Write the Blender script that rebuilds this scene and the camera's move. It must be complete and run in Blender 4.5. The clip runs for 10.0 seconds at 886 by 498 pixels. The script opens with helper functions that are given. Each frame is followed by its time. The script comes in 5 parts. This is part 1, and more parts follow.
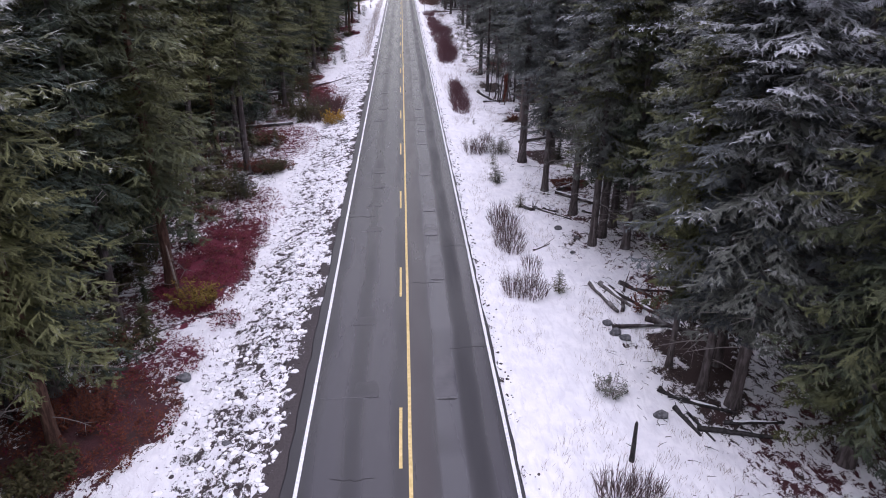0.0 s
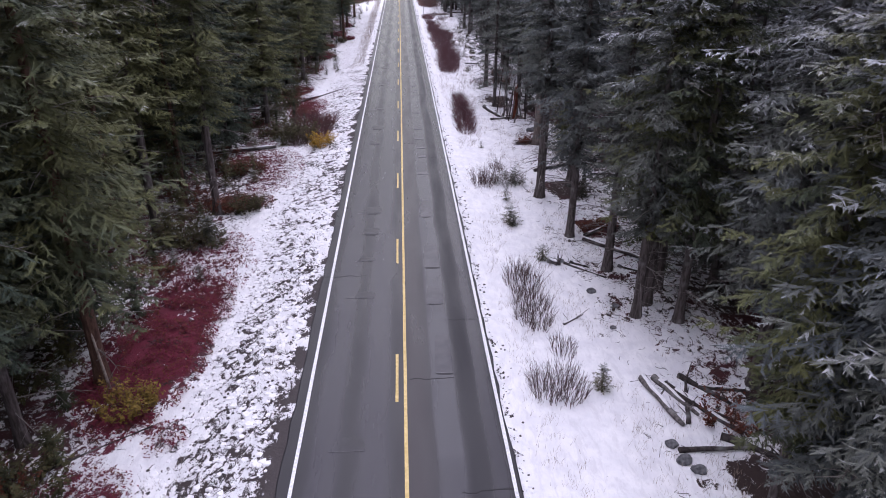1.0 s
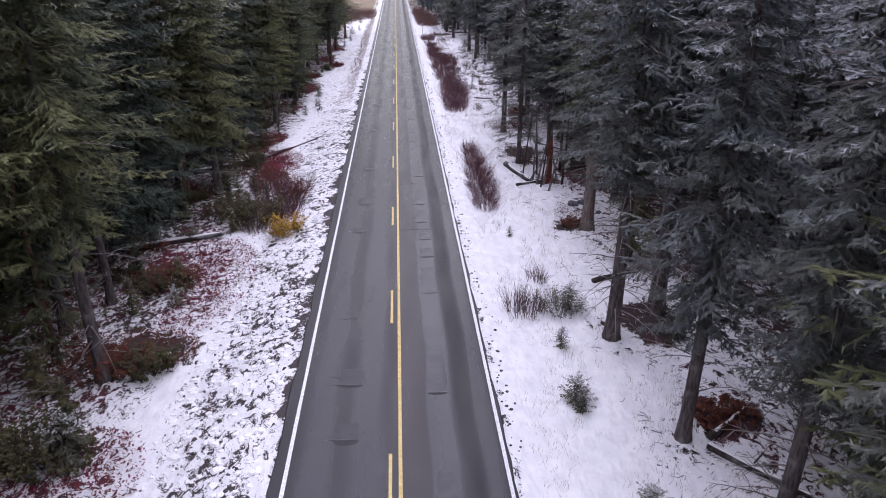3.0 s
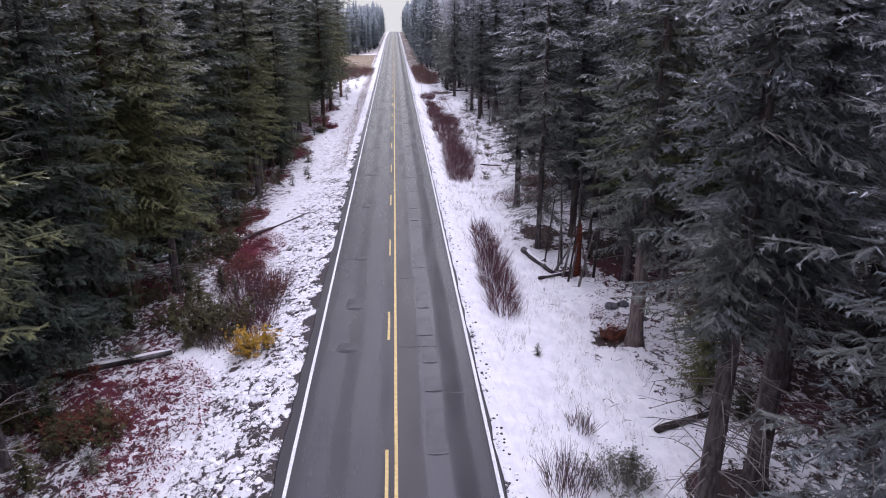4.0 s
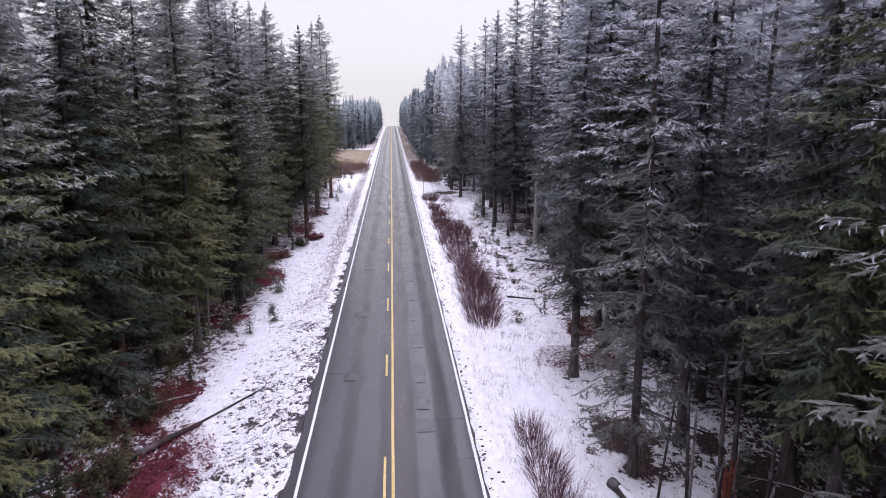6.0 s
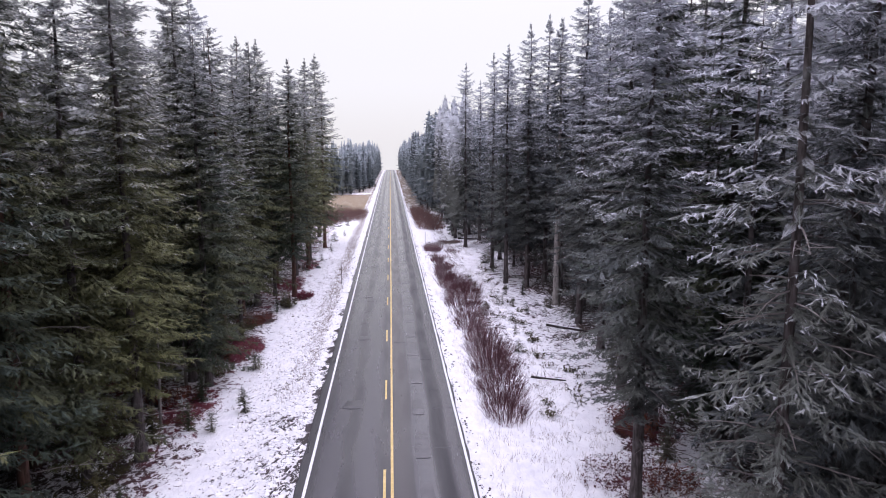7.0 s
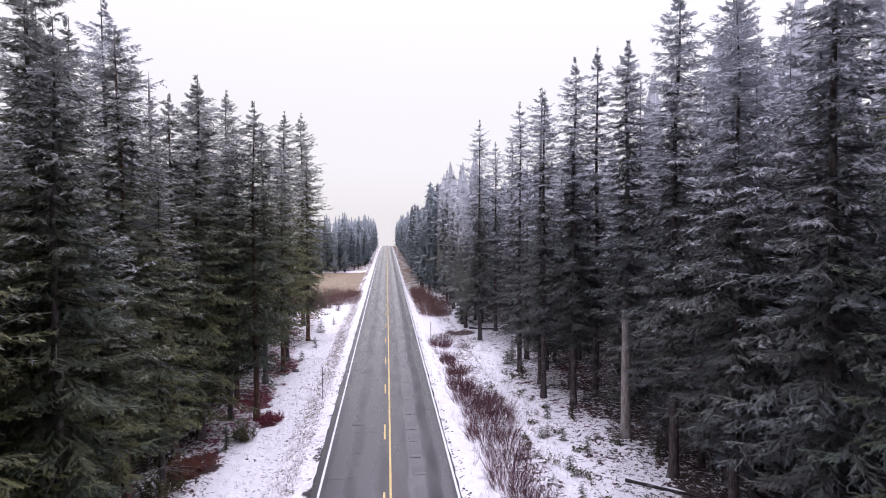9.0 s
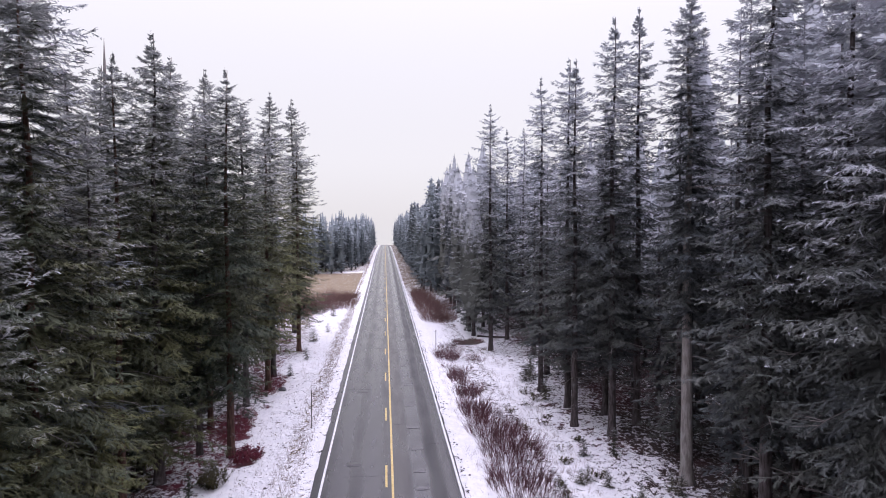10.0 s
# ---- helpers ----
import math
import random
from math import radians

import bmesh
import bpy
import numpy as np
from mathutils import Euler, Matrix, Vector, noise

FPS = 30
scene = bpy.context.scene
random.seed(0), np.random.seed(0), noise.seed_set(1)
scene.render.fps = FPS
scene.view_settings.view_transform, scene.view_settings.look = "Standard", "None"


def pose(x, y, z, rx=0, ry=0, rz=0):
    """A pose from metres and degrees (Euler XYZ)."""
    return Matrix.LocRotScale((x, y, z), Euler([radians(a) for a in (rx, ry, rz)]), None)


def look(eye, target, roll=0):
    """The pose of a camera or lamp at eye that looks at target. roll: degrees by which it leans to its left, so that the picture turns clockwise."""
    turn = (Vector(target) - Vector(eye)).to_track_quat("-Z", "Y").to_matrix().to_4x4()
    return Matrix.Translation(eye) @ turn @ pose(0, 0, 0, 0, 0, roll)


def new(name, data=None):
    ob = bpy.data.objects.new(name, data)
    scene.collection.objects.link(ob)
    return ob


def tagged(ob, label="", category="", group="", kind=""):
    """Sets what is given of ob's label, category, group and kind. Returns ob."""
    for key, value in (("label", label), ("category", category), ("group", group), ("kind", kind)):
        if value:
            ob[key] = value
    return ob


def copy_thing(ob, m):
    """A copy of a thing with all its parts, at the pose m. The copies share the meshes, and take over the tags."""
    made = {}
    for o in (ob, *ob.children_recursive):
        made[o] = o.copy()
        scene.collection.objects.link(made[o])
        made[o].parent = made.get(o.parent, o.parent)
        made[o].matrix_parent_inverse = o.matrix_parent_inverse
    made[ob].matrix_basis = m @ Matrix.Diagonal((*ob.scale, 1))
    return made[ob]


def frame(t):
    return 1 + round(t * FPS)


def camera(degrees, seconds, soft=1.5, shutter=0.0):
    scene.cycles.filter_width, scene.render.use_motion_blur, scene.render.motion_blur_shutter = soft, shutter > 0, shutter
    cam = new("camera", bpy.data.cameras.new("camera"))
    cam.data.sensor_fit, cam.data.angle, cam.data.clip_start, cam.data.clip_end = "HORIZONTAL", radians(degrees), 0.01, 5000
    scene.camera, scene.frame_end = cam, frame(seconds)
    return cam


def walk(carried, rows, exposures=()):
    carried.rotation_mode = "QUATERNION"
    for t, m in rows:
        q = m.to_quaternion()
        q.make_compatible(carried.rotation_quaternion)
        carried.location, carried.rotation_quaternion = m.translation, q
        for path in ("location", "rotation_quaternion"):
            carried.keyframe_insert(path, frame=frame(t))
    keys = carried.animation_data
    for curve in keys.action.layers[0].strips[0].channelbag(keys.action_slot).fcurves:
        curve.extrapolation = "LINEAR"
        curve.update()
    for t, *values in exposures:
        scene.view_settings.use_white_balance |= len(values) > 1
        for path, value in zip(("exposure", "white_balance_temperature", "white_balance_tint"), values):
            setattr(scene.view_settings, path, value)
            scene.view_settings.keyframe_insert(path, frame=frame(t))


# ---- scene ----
cam = camera(66.15, 10.0, 0.95)
# seconds, x, y, z, yaw, pitch, roll
ROWS = [
    (0, 0.029, -0.115, 16.605, -3.237, -24.824, -0.596),
    (0.5, 0.127, 4.232, 16.519, -3.300, -24.843, -0.505),
    (1, 0.170, 8.689, 16.399, -3.380, -24.842, -0.423),
    (1.5, 0.210, 13.216, 16.285, -3.435, -24.853, -0.350),
    (2, 0.265, 17.794, 16.142, -3.517, -24.848, -0.284),
    (2.5, 0.299, 22.425, 15.979, -3.593, -24.788, -0.225),
    (4, 0.371, 36.362, 15.475, -3.907, -19.521, -0.084),
    (4.5, 0.382, 41.119, 15.313, -3.988, -17.574, -0.047),
    (5, 0.333, 45.875, 15.105, -4.091, -15.629, -0.014),
    (5.5, 0.308, 50.636, 14.927, -4.177, -13.828, 0.016),
    (7, 0.209, 64.763, 14.628, -4.400, -8.446, 0.095),
    (7.5, 0.174, 69.438, 14.524, -4.478, -6.661, 0.119),
    (8, 0.134, 74.083, 14.394, -4.565, -4.856, 0.144),
    (8.5, 0.051, 78.681, 14.269, -4.671, -3.072, 0.169),
    (9, -0.004, 83.155, 14.150, -4.726, -2.102, 0.196),
    (9.5, -0.116, 87.638, 14.029, -4.808, -2.126, 0.225),
    (10, -0.223, 92.090, 13.910, -4.918, -2.175, 0.256),
]
walk(cam, [(t, pose(x, y, z, 90 + pitch, roll, yaw)) for t, x, y, z, yaw, pitch, roll in ROWS],
     [(0.0, -0.06, 5880, 25), (4.5, -0.05, 5800, 27), (5.5, 0.0, 5840, 28), (7.0, 0.10, 5900, 27), (8.0, 0.10, 5950, 28), (9.0, 0.08, 5950, 28), (10.0, 0.0, 5920, 28)])

# ---- light: a bright overcast sky and a very soft sun ----
SUN_HEIGHT, SUN_TURN = 48, 20
world = bpy.data.worlds.new("overcast")
scene.world = world
world.use_nodes = True
wn, wl = world.node_tree.nodes, world.node_tree.links
sky = wn.new("ShaderNodeTexSky")
sky.sky_type, sky.sun_disc = "NISHITA", False
sky.sun_elevation, sky.sun_rotation = radians(SUN_HEIGHT), radians(SUN_TURN)
thin = wn.new("ShaderNodeMix")
thin.data_type = "RGBA"
thin.blend_type = "ADD"
thin.inputs[0].default_value = 1.0
# an even cloud deck is brighter overhead than at the horizon
way = wn.new("ShaderNodeTexCoord")
axes = wn.new("ShaderNodeSeparateXYZ")
wl.new(way.outputs["Generated"], axes.inputs[0])
rise = wn.new("ShaderNodeMapRange")
rise.inputs["From Min"].default_value, rise.inputs["From Max"].default_value = 0.0, 1.0
rise.inputs["To Min"].default_value, rise.inputs["To Max"].default_value = 0.0, 1.0
wl.new(axes.outputs[2], rise.inputs["Value"])
cloud = wn.new("ShaderNodeMix")
cloud.data_type = "RGBA"
cloud.inputs[6].default_value = (0.830, 0.836, 0.727, 1)
cloud.inputs[7].default_value = (2.85, 2.80, 3.02, 1)
steep = wn.new("ShaderNodeMath")
steep.operation = "POWER"
steep.inputs[1].default_value = 2.4
wl.new(rise.outputs["Result"], steep.inputs[0])
wl.new(steep.outputs[0], cloud.inputs[0])
dim = wn.new("ShaderNodeMix")
dim.data_type = "RGBA"
dim.blend_type = "MULTIPLY"
dim.inputs[0].default_value = 1.0
dim.inputs[7].default_value = (0.006, 0.006, 0.006, 1)
wl.new(sky.outputs[0], dim.inputs[6])
# thin mist low over the road's end
mist = wn.new("ShaderNodeMapRange")
mist.interpolation_type = "SMOOTHSTEP"
mist.inputs["From Min"].default_value, mist.inputs["From Max"].default_value = 0.0, 0.10
mist.inputs["To Min"].default_value, mist.inputs["To Max"].default_value = 0.91, 1.0
wl.new(axes.outputs[2], mist.inputs["Value"])
veil = wn.new("ShaderNodeVectorMath")
veil.operation = "SCALE"
wl.new(cloud.outputs[2], veil.inputs[0])
wl.new(mist.outputs["Result"], veil.inputs["Scale"])
wl.new(dim.outputs[2], thin.inputs[6])
wl.new(veil.outputs[0], thin.inputs[7])
wl.new(thin.outputs[2], wn["Background"].inputs[0])
wn["Background"].inputs[1].default_value = 1.0
sun = new("sun", bpy.data.lights.new("sun", "SUN"))
sun.data.energy, sun.data.angle, sun.data.color = 1.0, radians(60), (1.0, 0.97, 0.93)
sun.matrix_world = look((0, 0, 60), (60 * math.sin(radians(-SUN_TURN)), -60 * math.cos(radians(SUN_TURN)), 60 - 85 * math.tan(radians(SUN_HEIGHT)) * 0.7))


# ---- materials ----
class Nodes:
    """Short hand for a node material."""

    def __init__(self, name, rough=0.8):
        self.mat = bpy.data.materials.new(name)
        self.mat.use_nodes = True
        self.n, self.l = self.mat.node_tree.nodes, self.mat.node_tree.links
        self.bsdf = self.n["Principled BSDF"]
        self.bsdf.inputs["Roughness"].default_value = rough
        self.bsdf.inputs["Specular IOR Level"].default_value = 0.3

    def plug(self, socket, value):
        if isinstance(value, bpy.types.NodeSocket):
            self.l.new(value, socket)
        elif value is not None:
            socket.default_value = value

    def coords(self, kind="Object"):
        return self.n.new("ShaderNodeTexCoord").outputs[kind]

    def world_place(self):
        return self.n.new("ShaderNodeNewGeometry").outputs["Position"]

    def scaled(self, vec, s):
        m = self.n.new("ShaderNodeMapping")
        self.plug(m.inputs["Vector"], vec)
        m.inputs["Scale"].default_value = s
        return m.outputs[0]

    def noise(self, vec, scale, detail=4.0, rough=0.55, distort=0.0):
        t = self.n.new("ShaderNodeTexNoise")
        self.plug(t.inputs["Vector"], vec)
        t.inputs["Scale"].default_value, t.inputs["Detail"].default_value = scale, detail
        t.inputs["Roughness"].default_value, t.inputs["Distortion"].default_value = rough, distort
        return t.outputs["Fac"]

    def ramp(self, fac, lo, hi, a=0.0, b=1.0):
        t = self.n.new("ShaderNodeMapRange")
        t.interpolation_type = "SMOOTHSTEP"
        self.plug(t.inputs["Value"], fac)
        t.inputs["From Min"].default_value, t.inputs["From Max"].default_value = lo, hi
        t.inputs["To Min"].default_value, t.inputs["To Max"].default_value = a, b
        return t.outputs["Result"]

    def math(self, op, a, b=None, c=None):
        t = self.n.new("ShaderNodeMath")
        t.operation = op
        for i, v in enumerate((a, b, c)):
            self.plug(t.inputs[i], v)
        return t.outputs[0]

    def mix(self, fac, a, b):
        t = self.n.new("ShaderNodeMix")
        t.data_type = "RGBA"
        self.plug(t.inputs[0], fac)
        self.plug(t.inputs[6], (*a, 1) if isinstance(a, tuple) else a)
        self.plug(t.inputs[7], (*b, 1) if isinstance(b, tuple) else b)
        return t.outputs[2]

    def attr(self, name):
        t = self.n.new("ShaderNodeAttribute")
        t.attribute_name = name
        return t.outputs["Fac"]

    def split(self, vec):
        t = self.n.new("ShaderNodeSeparateXYZ")
        self.plug(t.inputs[0], vec)
        return t.outputs

    def rand(self):
        return self.n.new("ShaderNodeObjectInfo").outputs["Random"]

    def island(self):
        return self.n.new("ShaderNodeNewGeometry").outputs["Random Per Island"]

    def bump(self, height, strength, dist):
        t = self.n.new("ShaderNodeBump")
        t.inputs["Strength"].default_value, t.inputs["Distance"].default_value = strength, dist
        self.plug(t.inputs["Height"], height)
        self.l.new(t.outputs[0], self.bsdf.inputs["Normal"])

    def done(self, colour, rough=None):
        self.plug(self.bsdf.inputs["Base Color"], (*colour, 1) if isinstance(colour, tuple) else colour)
        self.plug(self.bsdf.inputs["Roughness"], rough)
        return self.mat


def needle_material(name, green, olive, frost_level, frost_colour, lacy=True):
    """Needles: green, older olive parts, rime on the outer tips and towards the tree's top; twiglets stand off each spray like a fish's bones."""
    k = Nodes(name, 0.75)
    uv = k.split(k.coords("UV"))
    place = k.coords("Object")
    big = k.noise(place, 0.35, 2.0)
    fine = k.noise(place, 6.0, 3.0)
    base = k.mix(k.ramp(k.math("MULTIPLY_ADD", k.rand(), 0.5, k.math("SUBTRACT", big, 0.25)), 0.20, 0.64), green, olive)
    shade = k.math("MULTIPLY_ADD", k.island(), 0.7, 0.6)
    t = k.n.new("ShaderNodeVectorMath")
    t.operation = "SCALE"
    k.plug(t.inputs[0], base)
    # tone runs from darker at the trunk to lighter at the bough's end
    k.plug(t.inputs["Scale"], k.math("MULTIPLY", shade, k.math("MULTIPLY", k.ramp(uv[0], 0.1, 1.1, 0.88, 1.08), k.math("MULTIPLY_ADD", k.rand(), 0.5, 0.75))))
    spray = k.n.new("ShaderNodeUVMap")
    spray.uv_map = "spray"
    at = k.split(spray.outputs[0])
    off = k.math("ABSOLUTE", at[1])
    level = k.math("MULTIPLY_ADD", uv[0], 0.42, k.math("MULTIPLY_ADD", uv[1], 2.65, -1.38))
    level = k.math("ADD", level, k.ramp(off, 0.01, 0.09, 0.0, 0.25))
    level = k.math("ADD", level, k.math("MULTIPLY_ADD", fine, 0.5, -0.25))
    level = k.math("ADD", level, k.math("MULTIPLY_ADD", big, 0.6, -0.3))
    level = k.math("ADD", level, k.math("MULTIPLY_ADD", k.noise(place, 1.5, 2.0), 2.2, -1.1))
    level = k.math("ADD", level, k.math("MULTIPLY_ADD", k.rand(), 0.5, -0.25))
    level = k.math("ADD", level, k.math("MULTIPLY_ADD", k.island(), 0.7, -0.35))
    frost = k.ramp(level, 0.85 - frost_level, 1.75 - frost_level, 0.0, 0.95)
    if lacy:
        ragged = k.noise(place, 34.0, 1.0)
        bone = k.math("PINGPONG", k.math("MULTIPLY", k.math("SUBTRACT", at[0], off), 19.0), 0.5)
        solid = k.math("ADD", bone, k.math("MULTIPLY_ADD", ragged, 0.75, -0.35))
        solid = k.math("ADD", solid, k.ramp(off, 0.005, 0.018, 0.45, 0.0))
        k.l.new(k.math("GREATER_THAN", solid, 0.27), k.bsdf.inputs["Alpha"])
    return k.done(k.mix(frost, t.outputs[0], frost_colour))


def bark_material(name, dark, pale, rime=0.1):
    k = Nodes(name, 0.9)
    place = k.coords("Object")
    plates = k.noise(k.scaled(place, (9, 9, 1.6)), 1.0, 5.0, 0.6)
    blotch = k.noise(place, 1.1, 3.0)
    col = k.mix(k.ramp(plates, 0.35, 0.65), dark, pale)
    col = k.mix(k.ramp(blotch, 0.62 - rime, 0.85 - rime, 0, 0.5), col, (0.33, 0.33, 0.32))
    k.bump(plates, 0.8, 0.04)
    return k.done(col)


def plain_material(name, a, b, scale=4.0, rough=0.85, islands=False, bump=0.0):
    k = Nodes(name, rough)
    place = k.coords("Object")
    nz = k.noise(place, scale, 4.0)
    fac = k.ramp(nz, 0.3, 0.7)
    if islands:
        fac = k.math("MULTIPLY_ADD", fac, 0.4, k.math("MULTIPLY", k.island(), 0.6))
    if bump:
        k.bump(nz, 0.6, bump)
    return k.done(k.mix(fac, a, b))


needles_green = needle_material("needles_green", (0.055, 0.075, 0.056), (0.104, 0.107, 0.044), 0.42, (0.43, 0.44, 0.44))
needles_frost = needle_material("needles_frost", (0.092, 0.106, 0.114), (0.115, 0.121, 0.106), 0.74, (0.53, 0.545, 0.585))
# paler, bluer needles: distance haze put into the far trees' colour
needles_hazed = needle_material("needles_hazed", (0.125, 0.150, 0.160), (0.150, 0.175, 0.182), 0.20, (0.44, 0.48, 0.52), False)
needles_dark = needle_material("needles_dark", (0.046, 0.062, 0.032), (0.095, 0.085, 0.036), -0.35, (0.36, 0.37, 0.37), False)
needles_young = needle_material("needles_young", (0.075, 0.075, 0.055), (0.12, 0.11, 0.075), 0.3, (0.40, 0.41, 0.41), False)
bark_grey = bark_material("bark_grey", (0.045, 0.036, 0.034), (0.12, 0.10, 0.10))
bark_brown = bark_material("bark_brown", (0.06, 0.032, 0.024), (0.15, 0.085, 0.065), 0.0)
bark_pale = bark_material("bark_pale", (0.20, 0.175, 0.16), (0.36, 0.33, 0.31), 0.05)
bark_thick = bark_material("bark_thick", (0.11, 0.085, 0.078), (0.21, 0.17, 0.155), 0.02)
dead_wood = plain_material("dead_wood", (0.10, 0.085, 0.08), (0.30, 0.27, 0.26), 3.0, islands=True)
log_wood = bark_material("log_wood", (0.022, 0.018, 0.018), (0.065, 0.052, 0.050), 0.12)
log_grey = bark_material("log_grey", (0.06, 0.052, 0.05), (0.19, 0.17, 0.165), 0.1)
char_wood = plain_material("charred_wood", (0.012, 0.011, 0.011), (0.05, 0.045, 0.045), 8.0, bump=0.02)
red_wood = plain_material("split_red_wood", (0.052, 0.014, 0.010), (0.175, 0.042, 0.024), 5.0, bump=0.03)
pale_wood = plain_material("split_pale_wood", (0.24, 0.19, 0.16), (0.46, 0.40, 0.36), 5.0, bump=0.02)
stone_mat = plain_material("stone", (0.06, 0.06, 0.065), (0.2, 0.2, 0.21), 5.0, bump=0.03)
clod_mat = plain_material("gravel_clods", (0.025, 0.022, 0.023), (0.10, 0.088, 0.085), 6.0, islands=True)
willow_red = plain_material("willow_stems_red", (0.066, 0.026, 0.034), (0.180, 0.084, 0.092), 3.0, islands=True)
willow_brown = plain_material("willow_stems_brown", (0.050, 0.030, 0.030), (0.150, 0.100, 0.095), 3.0, islands=True)
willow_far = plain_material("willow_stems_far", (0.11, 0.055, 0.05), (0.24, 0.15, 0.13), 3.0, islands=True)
leaf_red = plain_material("huckleberry_leaves", (0.095, 0.009, 0.024), (0.190, 0.028, 0.052), 3.0, islands=True)
leaf_rust = plain_material("rust_leaves", (0.080, 0.022, 0.014), (0.165, 0.052, 0.028), 3.0, islands=True)
leaf_yellow = plain_material("yellow_leaves", (0.28, 0.155, 0.014), (0.48, 0.29, 0.03), 3.0, islands=True)
leaf_maroon = plain_material("maroon_leaves", (0.045, 0.011, 0.015), (0.105, 0.030, 0.032), 3.0, islands=True)
leaf_ochre = plain_material("ochre_leaves", (0.13, 0.085, 0.018), (0.25, 0.165, 0.035), 3.0, islands=True)
leaf_grey = plain_material("grey_green_leaves", (0.075, 0.080, 0.062), (0.19, 0.19, 0.155), 3.0, islands=True)
leaf_olive = plain_material("olive_leaves", (0.036, 0.036, 0.016), (0.095, 0.082, 0.034), 3.0, islands=True)
grass_tan = plain_material("dry_grass", (0.15, 0.115, 0.095), (0.40, 0.33, 0.27), 3.0, islands=True)
white_paint = plain_material("white_road_paint", (0.62, 0.62, 0.63), (0.84, 0.84, 0.85), 9.0, 0.6)
yellow_paint = plain_material("yellow_road_paint", (0.54, 0.40, 0.14), (0.72, 0.56, 0.25), 6.0, 0.6)
post_mat = plain_material("post_steel", (0.06, 0.055, 0.05), (0.14, 0.13, 0.12), 8.0, 0.6)


def snow_material():
    k = Nodes("snow", 0.7)
    place = k.world_place()
    grain = k.noise(place, 9.0, 4.0, 0.6)
    k.bump(grain, 0.5, 0.04)
    return k.done(k.mix(k.ramp(grain, 0.3, 0.7), (0.80, 0.79, 0.815), (0.89, 0.88, 0.89)))


snow_mat = snow_material()


def ground_material():
    """Thin snow that lies over gravel, dry grass, needle litter and red shrubs' leaves; cover attributes say how much of each."""
    k = Nodes("snowy_ground", 0.85)
    place = k.world_place()
    fine = k.noise(k.scaled(place, (1, 0.7, 1)), 3.3, 9.0, 0.72, 0.8)
    mid = k.noise(place, 1.3, 4.0, 0.6)
    tiny = k.noise(place, 22.0, 3.0, 0.6)
    litter, red, gravel, tan = k.attr("litter"), k.attr("red"), k.attr("gravel"), k.attr("tan")
    soil = k.mix(tiny, (0.018, 0.012, 0.012), (0.070, 0.046, 0.040))
    soil = k.mix(k.math("MULTIPLY", red, k.ramp(mid, 0.25, 0.5)), soil, k.mix(tiny, (0.072, 0.008, 0.020), (0.190, 0.024, 0.048)))
    soil = k.mix(gravel, soil, k.mix(tiny, (0.028, 0.024, 0.025), (0.095, 0.080, 0.080)))
    soil = k.mix(tan, soil, k.mix(k.ramp(mid, 0.35, 0.65), k.mix(fine, (0.13, 0.10, 0.06), (0.24, 0.185, 0.115)), k.mix(fine, (0.20, 0.145, 0.085), (0.34, 0.26, 0.17))))
    snow = k.mix(k.ramp(mid, 0.3, 0.7), (0.76, 0.755, 0.775), (0.86, 0.85, 0.855))
    snow = k.mix(k.ramp(k.noise(k.scaled(place, (2.4, 0.8, 1)), 1.6, 5.0, 0.7, 0.6), 0.44, 0.66, 0.0, 0.45), snow, (0.60, 0.59, 0.61))
    bare = k.math("MULTIPLY_ADD", litter, 0.85, k.math("MULTIPLY_ADD", mid, 0.35, -0.2))
    bare = k.math("ADD", bare, k.math("MULTIPLY_ADD", fine, 1.35, -0.675))
    bare = k.math("ADD", bare, k.math("MULTIPLY_ADD", tiny, 0.35, -0.18))
    cover = k.ramp(bare, 0.32, 0.375, 1, 0)
    k.bump(k.math("ADD", k.math("MULTIPLY", fine, 1.0), k.math("MULTIPLY", cover, 0.8)), 0.8, 0.07)
    return k.done(k.mix(cover, soil, snow))


